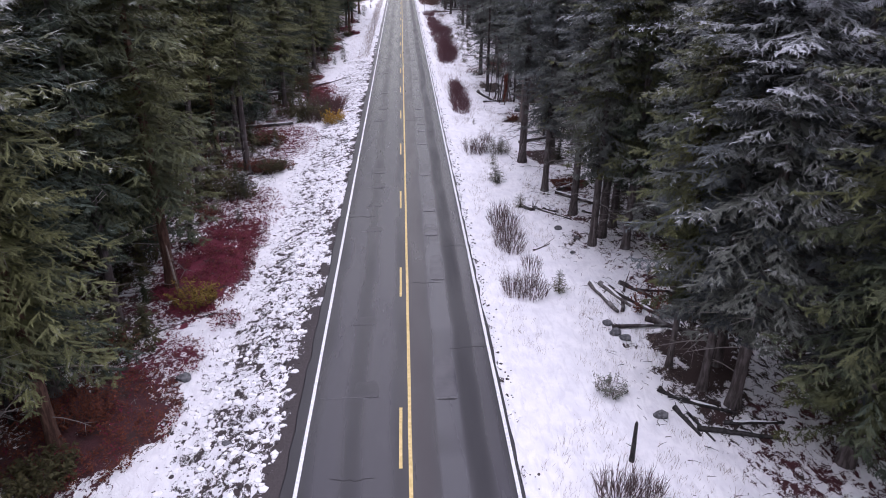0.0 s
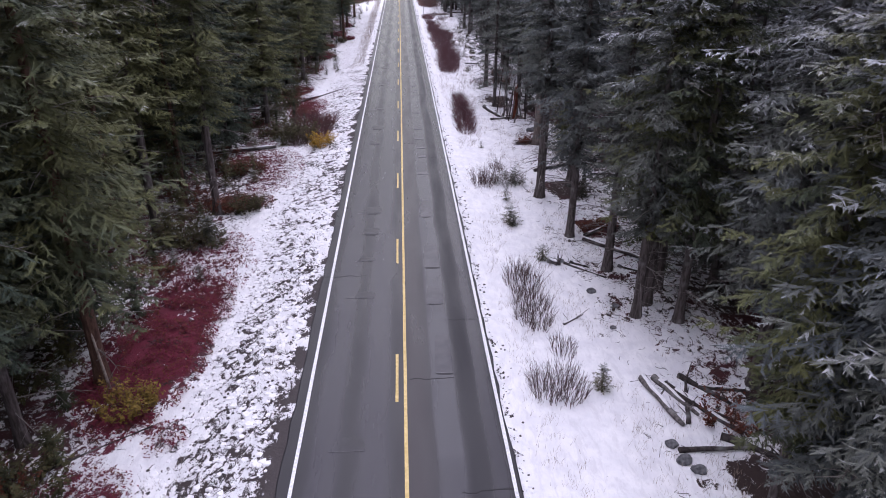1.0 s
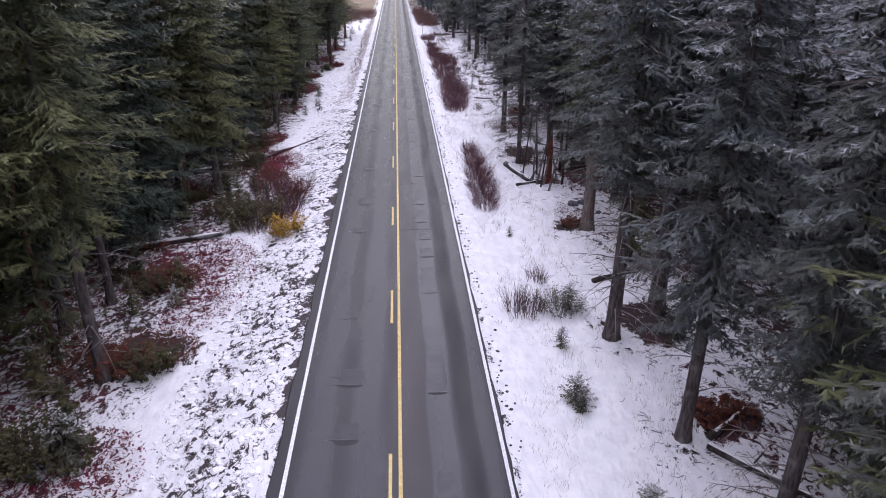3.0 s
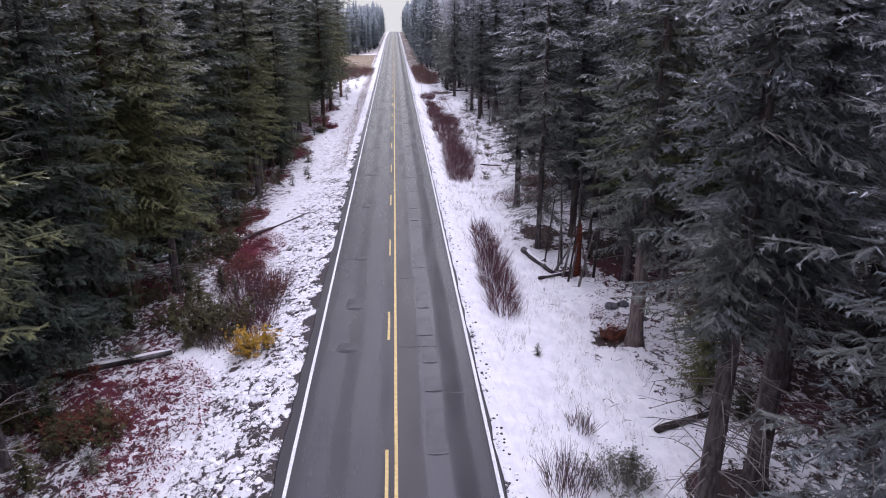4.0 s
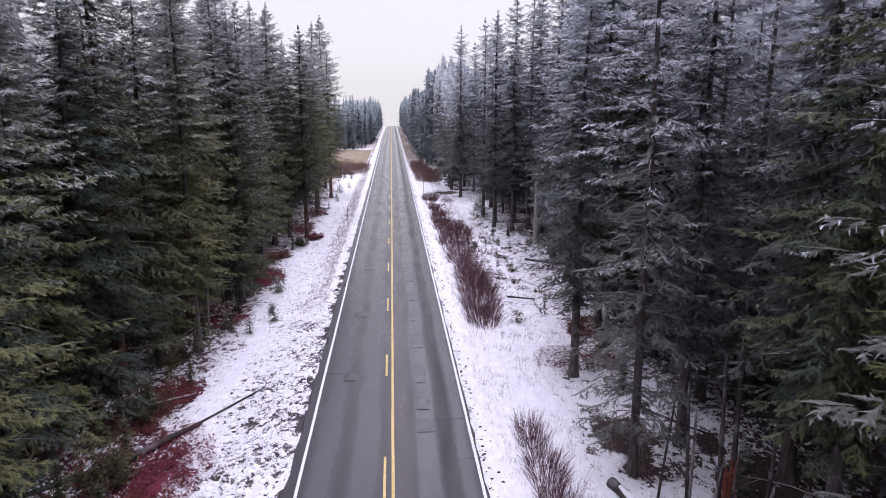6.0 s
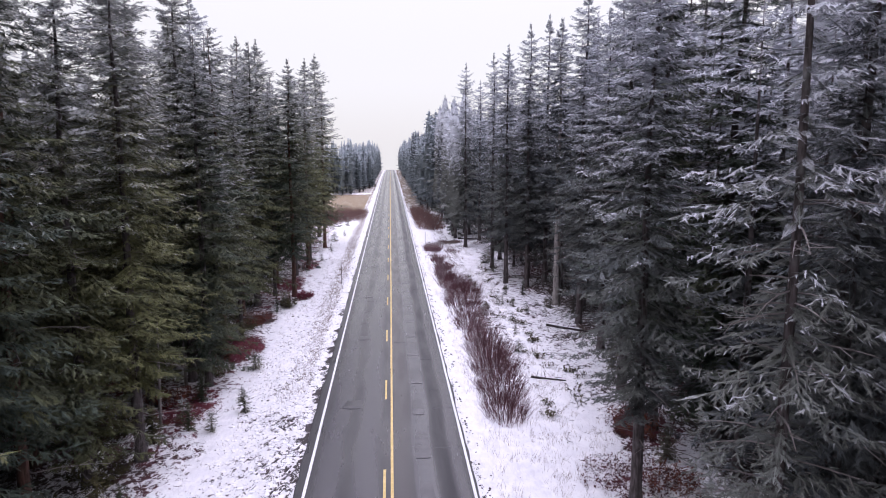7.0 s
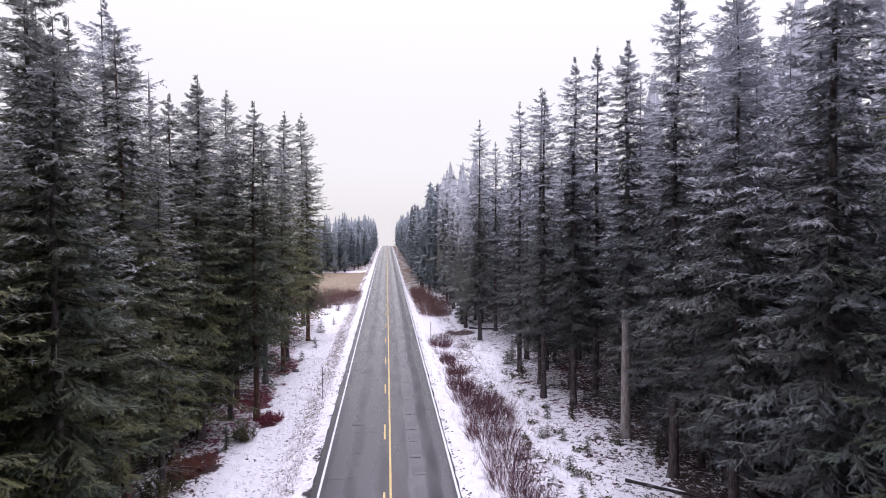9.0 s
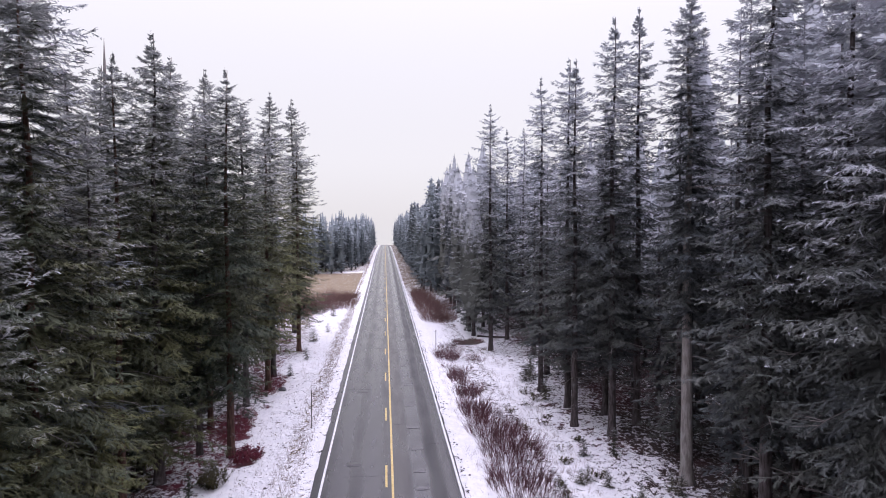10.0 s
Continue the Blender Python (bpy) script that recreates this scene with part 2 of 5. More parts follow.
def asphalt_material():
    """Worn grey asphalt: polished wheel tracks, darker strips between them, fine cracks and stains."""
    k = Nodes("asphalt", 0.7)
    k.bsdf.inputs["Specular IOR Level"].default_value = 0.36
    place = k.world_place()
    xyz = k.split(place)
    grit = k.noise(place, 40.0, 3.0, 0.7)
    stain = k.noise(k.scaled(place, (1.2, 0.16, 1)), 1.0, 4.0, 0.55)
    blot = k.noise(k.scaled(place, (0.7, 0.35, 1)), 1.0, 3.0)
    wob = k.math("MULTIPLY_ADD", k.noise(k.scaled(place, (0, 0.08, 0)), 1.0, 2.0), 0.5, -0.25)
    x = k.math("ADD", xyz[0], wob)
    track = None
    for c, w in ((-2.75, 0.55), (-1.05, 0.6), (1.66, 0.50), (3.2, 0.3)):
        d = k.math("ABSOLUTE", k.math("SUBTRACT", x, c))
        b = k.ramp(d, w * 0.45, w * 1.35, 1, 0)
        track = b if track is None else k.math("MAXIMUM", track, b)
    # a strip of paler repairs along one wheel path
    strip_edge = k.ramp(k.math("ABSOLUTE", k.math("SUBTRACT", x, 1.62)), 0.40, 0.52, 1, 0)
    repair = k.math("MULTIPLY", strip_edge, k.ramp(k.noise(k.scaled(place, (0, 0.22, 0)), 1.0, 2.0), 0.36, 0.50, 0.25, 0.75))
    d = k.math("ABSOLUTE", k.math("SUBTRACT", x, 2.55))
    dark = k.ramp(d, 0.15, 0.55, 1, 0)
    col = k.mix(track, (0.007, 0.006, 0.010), (0.022, 0.020, 0.029))
    col = k.mix(k.math("MULTIPLY", dark, 0.5), col, (0.008, 0.007, 0.011))
    warm = k.ramp(k.math("ABSOLUTE", k.math("SUBTRACT", x, 0.5)), 0.1, 0.9, 0.6, 0)
    col = k.mix(warm, col, (0.033, 0.023, 0.026))
    col = k.mix(k.ramp(stain, 0.35, 0.75, 0, 0.5), col, (0.010, 0.009, 0.013))
    col = k.mix(k.ramp(blot, 0.6, 0.8, 0, 0.35), col, (0.046, 0.044, 0.050))
    col = k.mix(repair, col, (0.047, 0.047, 0.056))
    col = k.mix(k.math("MULTIPLY", grit, 0.16), col, (0.055, 0.052, 0.059))
    k.bump(grit, 0.35, 0.01)
    return k.done(col, k.math("ADD", k.ramp(stain, 0.3, 0.7, 0.40, 0.26), k.math("MULTIPLY_ADD", k.math("MAXIMUM", track, repair), -0.11, k.math("MULTIPLY", dark, 0.14))))


ground_mat = ground_material()
asphalt = asphalt_material()
patch_mat = plain_material("asphalt_patch", (0.032, 0.030, 0.038), (0.054, 0.051, 0.060), 1.2, 0.24, bump=0.02)
patch_soft = plain_material("asphalt_heave", (0.020, 0.019, 0.023), (0.034, 0.032, 0.037), 2.0, 0.32, bump=0.02)
patch_pale = plain_material("asphalt_ridge", (0.060, 0.058, 0.064), (0.115, 0.11, 0.118), 7.0, 0.4)
patch_dim = plain_material("asphalt_shade", (0.012, 0.011, 0.014), (0.022, 0.020, 0.024), 5.0, 0.5)
patch_dark = plain_material("asphalt_seam_and_shade", (0.010, 0.009, 0.011), (0.022, 0.020, 0.023), 7.0, 0.6)


# ---- mesh helpers ----
def mesh_of(name, verts, faces, mat, uv=None, smooth=False, spray=None):
    me = bpy.data.meshes.new(name)
    me.from_pydata(np.asarray(verts).tolist(), [], faces if isinstance(faces, list) else faces.tolist())
    me.materials.append(mat)
    if uv is not None:
        idx = np.empty(len(me.loops), dtype=np.int32)
        me.loops.foreach_get("vertex_index", idx)
        for layer_name, values in (("place", uv), ("spray", spray)):
            if values is not None:
                me.uv_layers.new(name=layer_name).data.foreach_set("uv", np.asarray(values, dtype=np.float32)[idx].ravel())
    if smooth:
        me.shade_smooth()
    return me


def under(ob, parent):
    ob.parent = parent
    return ob


def part(name, mesh, parent, label=""):
    ob = under(new(name, mesh), parent)
    return tagged(ob, label) if label else ob


class Soup:
    """Collects pieces of one mesh."""

    def __init__(self):
        self.v, self.f, self.n = [], [], 0

    def add(self, verts, faces):
        self.v.append(np.asarray(verts, float))
        self.f += [[i + self.n for i in q] for q in faces]
        self.n += len(verts)

    def tube(self, pts, radii, sides=6, cap=True, twist=0.0):
        pts = np.asarray(pts, float)
        m = len(pts)
        rings = []
        for i in range(m):
            d = pts[min(i + 1, m - 1)] - pts[max(i - 1, 0)]
            d = d / (np.linalg.norm(d) + 1e-9)
            a = np.cross(d, (0.31, 0.95, 0.05) if abs(d[2]) > 0.8 else (0, 0, 1))
            a /= np.linalg.norm(a) + 1e-9
            b = np.cross(d, a)
            for s in range(sides):
                t = 2 * math.pi * s / sides + twist
                rings.append(pts[i] + radii[i] * (a * math.cos(t) + b * math.sin(t)))
        faces = [[i * sides + s, i * sides + (s + 1) % sides, (i + 1) * sides + (s + 1) % sides, (i + 1) * sides + s] for i in range(m - 1) for s in range(sides)]
        if cap:
            faces += [list(range(sides))[::-1], [(m - 1) * sides + s for s in range(sides)]]
        self.add(rings, faces)

    def mesh(self, name, mat, smooth=False):
        return mesh_of(name, np.concatenate(self.v), self.f, mat, smooth=smooth)


# ---- ground ----
ROAD_L, ROAD_R, CREST = -4.15, 3.84, 668.0


def fall(y):
    e, d = min(max(0.0, y - 330), 340), max(0.0, y - CREST)
    return -4.1e-5 * e * e - 0.05 * d * d / (d + 60)


def ground_z(x, y):
    a = abs(x)
    if x < 0:
        s = min(1.0, max(0.0, (a - 4.0) / 4.5))
        z = -0.05 - 0.60 * s * s * (3 - 2 * s)
    else:
        s = min(1.0, max(0.0, (a - 3.8) / 2.5))
        z = -0.05 - 0.17 * s * s * (3 - 2 * s) + min(0.3, max(0.0, (a - 11) * 0.06))
    if a > 4.6:
        z += 0.10 * min(1, (a - 4.6) / 2) * noise.noise(Vector((x * 0.35, y * 0.35, 0))) + 0.05 * noise.noise(Vector((x * 1.3, y * 1.3, 3)))
    if a > 14:
        z += 0.4 * min(1, (a - 14) / 20) * noise.noise(Vector((x * 0.05, y * 0.05, 7)))
    return z + fall(y)


# patches of red shrubs: x, y, half width, half length, how dense, and 1 where they are rust-brown
RED = [(-12.2, 21.5, 3.0, 3.4, 1.0, 1), (-10.6, 25.8, 1.6, 1.8, 0.6), (-9.9, 60.5, 2.0, 5.0, 0.55), (-10.4, 82.6, 2.4, 4.2, 0.7), (-12.4, 90.4, 1.8, 2.2, 0.8, 1), (-11.0, 34.4, 2.3, 4.9, 1.0), (-10.9, 38.3, 2.3, 3.8, 0.8), (-8.8, 29.1, 0.7, 0.9, 0.7), (-10.9, 43.2, 2.5, 4.6, 0.5), (-11.5, 53.7, 2.4, 1.6, 0.8, 1),
       (-12.8, 62.1, 2.0, 3.0, 0.5), (-12.6, 87.9, 1.6, 2.2, 0.9, 1), (-9.6, 81.3, 1.0, 3.0, 0.9), (-15.0, 75.1, 2.4, 1.8, 0.8), (-11.6, 91.2, 1.2, 2.0, 0.8),
       (-11.9, 104.5, 1.5, 2.5, 0.7), (-11.4, 116.2, 1.6, 3.2, 0.9), (-8.9, 134.9, 0.9, 1.5, 1.0), (-12.0, 125.5, 1.4, 2.6, 0.9, 1), (-11.2, 141.5, 1.4, 4.0, 0.8),
       (10.8, 93.1, 2.0, 2.0, 0.5, 1), (11.5, 69.1, 0.9, 1.3, 0.4), (13.4, 98.5, 1.6, 3.0, 0.6, 1), (-10.7, 154.0, 1.2, 4.0, 0.7)]


# bare brown ground without snow: x, y, half width, half length
BARE = [(13.2, 24.5, 1.5, 2.6), (12.1, 25.6, 1.2, 1.7), (11.7, 23.2, 0.8, 1.4), (14.9, 28.5, 2.2, 4.0), (14.5, 78.0, 2.0, 6.0), (10.6, 83.6, 1.9, 3.4), (11.6, 54.0, 1.9, 2.2), (11.2, 66.4, 1.5, 1.7), (12.2, 47.0, 1.7, 1.5), (12.6, 24.0, 1.6, 2.6), (11.4, 75.5, 1.2, 1.6), (12.6, 98.0, 1.4, 2.6), (9.9, 172.0, 1.8, 2.6)]

# spruces along both edges of the road: kind, x, y, height
NAMED = [
    ("green_a", -12.9, 20.3, 23), ("green_b", -14.3, 23.6, 22), ("green_a", -15.3, 19.0, 25), ("green_c", -13.9, 29.2, 25), ("green_a", -12.5, 33.0, 26), ("green_b", -15.0, 35.5, 23),
    ("green_d", -14.9, 47.8, 26), ("green_d", -12.2, 51.6, 25), ("green_a", -16.6, 42.0, 24), ("green_c", -15.4, 55.6, 25), ("green_b", -16.1, 62.5, 24), ("green_a", -14.6, 73.2, 25),
    ("green_c", -12.9, 75.0, 25), ("green_b", -14.8, 83.7, 22), ("green_a", -14.5, 91.4, 26), ("green_c", -12.3, 97.7, 24), ("green_b", -13.9, 95.5, 23), ("green_a", -13.8, 101.5, 26),
    ("green_b", -11.7, 108.2, 22), ("green_c", -13.1, 109.5, 26), ("green_a", -12.9, 117.5, 24), ("green_c", -12.4, 121.3, 19), ("green_a", -13.5, 127.2, 23), ("green_a", -9.9, 135.2, 24),
    ("green_c", -12.0, 135.9, 22), ("edge_g2", -11.3, 147.0, 24), ("edge_g", -10.5, 152.5, 23), ("edge_g2", -10.9, 157.8, 27), ("edge_g", -10.1, 170.7, 24), ("open", -15.7, 123.2, 27.4), ("green_b", -16.4, 128.5, 22.5), ("green_c", -17.0, 134.5, 24), ("green_b", -15.2, 140.5, 23), ("green_b", -16.6, 146.5, 24), ("green_b", -14.6, 113.0, 24), ("green_a", -15.6, 118.2, 25), ("green_b", -12.2, 113.2, 16), ("green_b", -14.2, 104.9, 23), ("green_b", -14.8, 66.5, 22), ("green_b", -13.9, 78.5, 20), ("green_b", -14.3, 87.6, 22), ("green_d", -14.4, 58.5, 23), ("green_a", -15.2, 38.6, 24), ("green_b", -12.9, 131.0, 25), ("edge_g", -18.6, 153.1, 29), ("edge_g2", -18.0, 162.6, 30), ("edge_g2", -12.3, 184.0, 31), ("edge_g", -12.7, 141.4, 23),
    ("frost_low", 12.0, 22.0, 24), ("green_low", 11.3, 23.8, 22), ("frost_b", 12.8, 20.9, 22), ("green_b", 15.2, 17.4, 23), ("frost_low", 13.3, 23.6, 25), ("frost_a", 20.7, 31.0, 26),
    ("green_c", 13.0, 35.7, 25), ("frost_a", 11.2, 36.4, 24), ("green_c", 12.1, 37.6, 25), ("frost_b", 14.2, 30.6, 24), ("frost_c", 11.2, 41.4, 25), ("frost_c", 13.2, 39.1, 26), ("frost_a", 10.2, 46.0, 25),
    ("frost_d", 9.7, 53.1, 25), ("frost_d", 12.4, 55.0, 26), ("green_b", 13.0, 60.8, 9), ("frost_c", 16.6, 60.8, 27), ("thick", 11.9, 65.9, 26), ("green_c", 14.1, 73.9, 27), ("open_f", 10.0, 80.4, 26),
    ("frost_a", 10.3, 90.8, 23), ("frost_a", 12.9, 82.4, 25), ("green_c", 13.8, 97.9, 27), ("frost_a", 14.1, 103.6, 26), ("frost_b", 15.4, 112.0, 24), ("frost_a", 15.8, 119.3, 27), ("pole", 15.6, 126.4, 26),
    ("frost_a", 14.5, 135.0, 27), ("frost_c", 12.7, 137.5, 25), ("frost_b", 15.6, 139.7, 22), ("edge_f2", 12.7, 147.6, 26), ("edge_f", 13.5, 142.1, 26), ("edge_f", 11.4, 166.2, 27), ("edge_f2", 14.3, 172.1, 25), ("edge_f", 17.8, 179.4, 26),
    ("frost_b", 18.3, 117.8, 27), ("frost_c", 16.9, 137.0, 28.3), ("green_d", 14.9, 70.3, 21), ("green_d", 15.7, 66.9, 22), ("green_b", 16.3, 95.8, 26), ("frost_b", 15.8, 79.0, 26)]
FEET = {}
for _, tx, ty, _ in NAMED:
    for cell in range(int(ty // 4) - 1, int(ty // 4) + 2):
        FEET.setdefault(cell, []).append((tx, ty))


def cover_at(x, y):
    """How much litter, red leaves, gravel and dry grass show through the snow."""
    n1 = noise.noise(Vector((x * 0.28, y * 0.28, 11)))
    n2 = noise.noise(Vector((x * 0.8, y * 0.8, 21)))
    n3 = noise.noise(Vector((x * 0.16, y * 0.10, 31)))
    edge = 10.9 if x > 0 else 9.7
    litter = (0.36 if x > 0 else 0.44) * (1 / (1 + math.exp(-(abs(x) - edge - 1.8 * n1 - 0.8 * n2) * 1.5))) + 0.25 * max(0, n1 + 0.3 * n2)
    # more litter deep among the trees, its dark colour standing in for shade
    litter += (0.24 if x > 0 else 0.06) * max(0.0, min(1.0, (abs(x) - 14.5) / 4)) * max(0.0, min(1.0, (44 - abs(x)) / 8))
    if abs(x) > 44:
        litter *= 0.7
    red, solid = 0.0, 0.0
    if x < -8.4:
        red = max(0.0, min(0.85, 0.45 + 1.2 * n3 + 0.5 * n2)) * min(1.0, (-8.4 - x) / 1.5)
    elif x > 10.5:
        red = max(0.0, min(0.3, 1.2 * n3 + 0.4 * n2))
    wx, wy = x + 0.9 * noise.noise(Vector((x * 0.5, y * 0.5, 41))) + 0.35 * n2, y + 1.2 * noise.noise(Vector((x * 0.5, y * 0.5, 51)))
    for cx, cy, rx, ry, k, *rust in RED:
        d = ((wx - cx) / rx) ** 2 + ((wy - cy) / ry) ** 2
        if d < 3:
            r = k * max(0.0, min(1.0, 1.35 - 0.75 * d + 0.4 * n2))
            red, solid, litter = (min(red, 0.3) if rust and x < 0 else max(red, r)), max(solid, r), max(litter, 0.10 + 0.64 * r)
    for cx, cy, rx, ry in BARE:
        d = ((wx - cx) / rx) ** 2 + ((wy - cy) / ry) ** 2
        if d < 2:
            bare = max(0.0, min(1.0, 1.4 - 1.1 * d + 0.7 * n2))
            solid, litter = max(solid, bare), max(litter, 0.66 * bare)
    near = 9.0
    for tx, ty in FEET.get(int(y // 4), ()):
        near = min(near, math.hypot(x - tx, y - ty))
    if near < 3.2:
        litter = max(litter, (0.34 if x > 0 else 0.38) * min(1.0, (3.2 - near) / 1.8) + 0.30 * n2 + 0.15 * n1)
    if x < 0:
        edge = 4.72 - 0.30 * min(1.0, max(0.0, (y - 24) / 14)) + 0.45 * noise.noise(Vector((0, y * 0.22, 61))) + 0.40 * n2 + 0.55 * noise.noise(Vector((x * 2.2, y * 1.6, 71)))
        gravel = max(0.0, min(1.0, (edge + 0.25 - abs(x)) / 0.5)) * max(0.0, min(1.0, 1.15 - (y - 60) / 120))
        far = max(0.0, min(1.0, (y - 20) / 20))
        gravel *= 1 - far * max(0.0, min(0.9, 0.42 + 1.9 * noise.noise(Vector((x * 1.1, y * 0.7, 81)))))
        clods = (1 - 0.10 * far - 0.28 * max(0.0, min(1.0, (y - 85) / 30))) * (0.45 + 0.55 * max(0.0, min(1.0, (x + 9.4) / 2.0))) * (0.43 + 0.16 * n2 + 0.14 * n1)
        if x > -9.4:
            litter = max(litter * 0.8, clods, 1.0 * gravel)
    else:
        gravel = math.exp(-((x - 4.0) / 0.22) ** 2)
        if x < 9.5:
            litter = max(litter * 0.5 + 0.09 + 0.25 * max(0.0, min(1.0, (y - 92) / 20)) * min(1.0, max(0.0, (x - 5) / 3)), 0.30 * gravel + 0.2 * gravel * n2)
    tan = 0.0
    if y > 175 and x < 0:
        tan = min(1.0, (y - 175) / 40) * (1 if x < -6.5 else 0.5)
        litter = max(litter * (0.4 if y > 284 else 1.0), tan * (0.30 if y < 222 else 0.62 if y < 293 else 0.16 if y < 299 else 0.45))
    if y > 105 and -7.4 < x < -4.6:
        grow = min(1.0, (y - 105) / 30) * max(0.0, 1 - abs(x + 5.9) / 1.5)
        tan, litter = max(tan, 0.8 * grow), max(litter, (0.44 + 0.12 * min(1.0, max(0.0, (y - 200) / 60))) * grow + 0.15 * n2)
    if y > 165 and 4 < x < 12:
        grow = min(1.0, (y - 165) / 60)
        tan, litter = 0.6 * grow, max(litter, 0.40 * grow + 0.16 * min(1.0, max(0.0, (y - 225) / 30)) + 0.2 * n2)
    return min(litter, 0.54 + 0.5 * gravel + tan + 0.28 * solid ** 3), red, min(1.0, gravel + (0.6 if -9 < x < 0 and y < 170 else 0)), tan


def axis(spans):
    out = []
    for a, b, step in spans:
        out += list(np.arange(a, b, step))
    return out + [spans[-1][1]]


def build_ground():
    xs = axis([(-1500, -300, 300), (-300, -60, 30), (-60, -24, 2.0), (-24, -4.0, 0.3), (-4.0, 4.0, 2.0), (4.0, 20, 0.3), (20, 60, 2.0), (60, 300, 30), (300, 1500, 300)])
    ys = axis([(-300, -20, 40), (-20, 6, 2), (6, 150, 0.36), (150, 230, 0.9), (230, 302, 2), (302, 720, 5), (720, 3000, 60)])
    nx, ny = len(xs), len(ys)
    verts = [(x, y, ground_z(x, y)) for y in ys for x in xs]
    faces = [(j * nx + i, j * nx + i + 1, (j + 1) * nx + i + 1, (j + 1) * nx + i) for j in range(ny - 1) for i in range(nx - 1)]
    me = mesh_of("ground", verts, list(faces), ground_mat, smooth=True)
    cov = np.array([cover_at(x, y) for x, y, z in verts], dtype=np.float32)
    for i, name in enumerate(("litter", "red", "gravel", "tan")):
        me.attributes.new(name, "FLOAT", "POINT").data.foreach_set("value", np.ascontiguousarray(cov[:, i]))
    return tagged(new("ground", me), "thin wet snow over gravel, needle litter and red shrubs", "ground", kind="structure")


ground = build_ground()


# ---- road ----
def strip(name, mat, x0, x1, y0, y1, top, thick, step=6.0, ragged=0.0, seed=0):
    """A long slab along the road that follows its fall, with bevelled upper edges."""
    r = random.Random(seed)
    n = max(1, int((y1 - y0) / step))
    v, f = [], []
    bev = min(0.04, (x1 - x0) * 0.1)
    for i in range(n + 1):
        y = y0 + (y1 - y0) * i / n
        z = fall(y)
        a, b = x0 + r.uniform(-ragged, ragged), x1 + r.uniform(-ragged, ragged)
        v += [(a, y, z + top - thick), (a + bev * 0.3, y, z + top - bev * 0.3 * (thick > 0.02)), (a + bev, y, z + top), (b - bev, y, z + top), (b - bev * 0.3, y, z + top - bev * 0.3 * (thick > 0.02)), (b, y, z + top - thick)]
    for i in range(n):
        f += [[i * 6 + k, i * 6 + k + 1, i * 6 + k + 7, i * 6 + k + 6][::-1] for k in range(5)]
    f += [[0, 1, 2, 3, 4, 5], [n * 6 + k for k in range(5, -1, -1)]]
    return mesh_of(name, v, f, mat)


road = tagged(new("road", strip("road", asphalt, ROAD_L, ROAD_R, -60, 760, 0.0, 0.12, 1.0, 0.05, 1)), "straight worn grey asphalt road with wheel tracks", "road", kind="structure")
for x, seed in ((-3.66, 2), (3.66, 3)):
    part("edge_line", strip("edge_line", white_paint, x - 0.065, x + 0.065, -60, 750, 0.006, 0.006, 2.0, 0.006, seed), road, "worn white edge line")
part("centre_line", strip("centre_line", yellow_paint, 0.045, 0.175, -60, 750, 0.006, 0.006, 2.0, 0.006, 4), road, "solid yellow centre line")
for i in range(-1, 58):
    y = 17.9 + 12.19 * i
    part("centre_dash", strip("centre_dash", yellow_paint, -0.285, -0.165, y, y + 3.3, 0.006, 0.006, 1.6, 0.008, 10 + i), road)


# ---- road patches and cracks ----
# near ends of the lumpy patches in the wheel path of one lane
BUMPS = [21.7, 31.9, 37.7, 41.7, 49.0, 57.4, 61.8, 64.3, 67.1, 70.4, 76.5, 84.3, 86.7, 90.0, 95.4, 100.8, 105.8, 111.6, 116.5, 121.1, 124.0, 127.1, 129.6, 133.4, 137.8, 143.5, 150.2, 158.0, 166.0, 175.0]
rr = random.Random(8)


def bump_mesh(xc, y, wide, long, high, seed, mat):
    """A low ridge of patched asphalt: steep at its near end, running out at the far end."""
    r = random.Random(seed)
    nx, ny = 7, 6
    v = []
    for j in range(ny + 1):
        t = j / ny
        ridge = min(1.0, t / 0.18) * (1 - t) ** 1.3
        for i in range(nx + 1):
            u = 2 * i / nx - 1
            x = xc + wide * u * (1 - 0.18 * t) + r.uniform(-0.02, 0.02)
            v.append((x, y + long * t + 0.05 * math.sin(u * 5 + seed) + r.uniform(-0.03, 0.03), -0.004 + 0.008 * ((1 - u * u) * t * (1 - t) > 0) + high * ridge * (1 - u * u)))
    w = nx + 1
    f = [[j * w + i, j * w + i + 1, (j + 1) * w + i + 1, (j + 1) * w + i] for j in range(ny) for i in range(nx)]
    return mesh_of("asphalt_bump", v, f, mat, smooth=True)


def lens_mesh(name, xc, y, wide, deep, top, mat):
    """A thin dark cake that paints a bump's shade, straight along its far side and bowed towards its near side."""
    n = 10
    v = []
    for i in range(n + 1):
        u = 2 * i / n - 1
        x, bow = xc + wide * u, deep * math.sqrt(max(0.02, 1 - u * u))
        v += [(x, y, 0.0), (x, y, top), (x, y - bow, top * 0.8), (x, y - bow - 0.008, 0.0)]
    f = [[i * 4 + q, i * 4 + q + 1, i * 4 + q + 5, i * 4 + q + 4] for i in range(n) for q in range(3)]
    return mesh_of(name, v, f, mat)


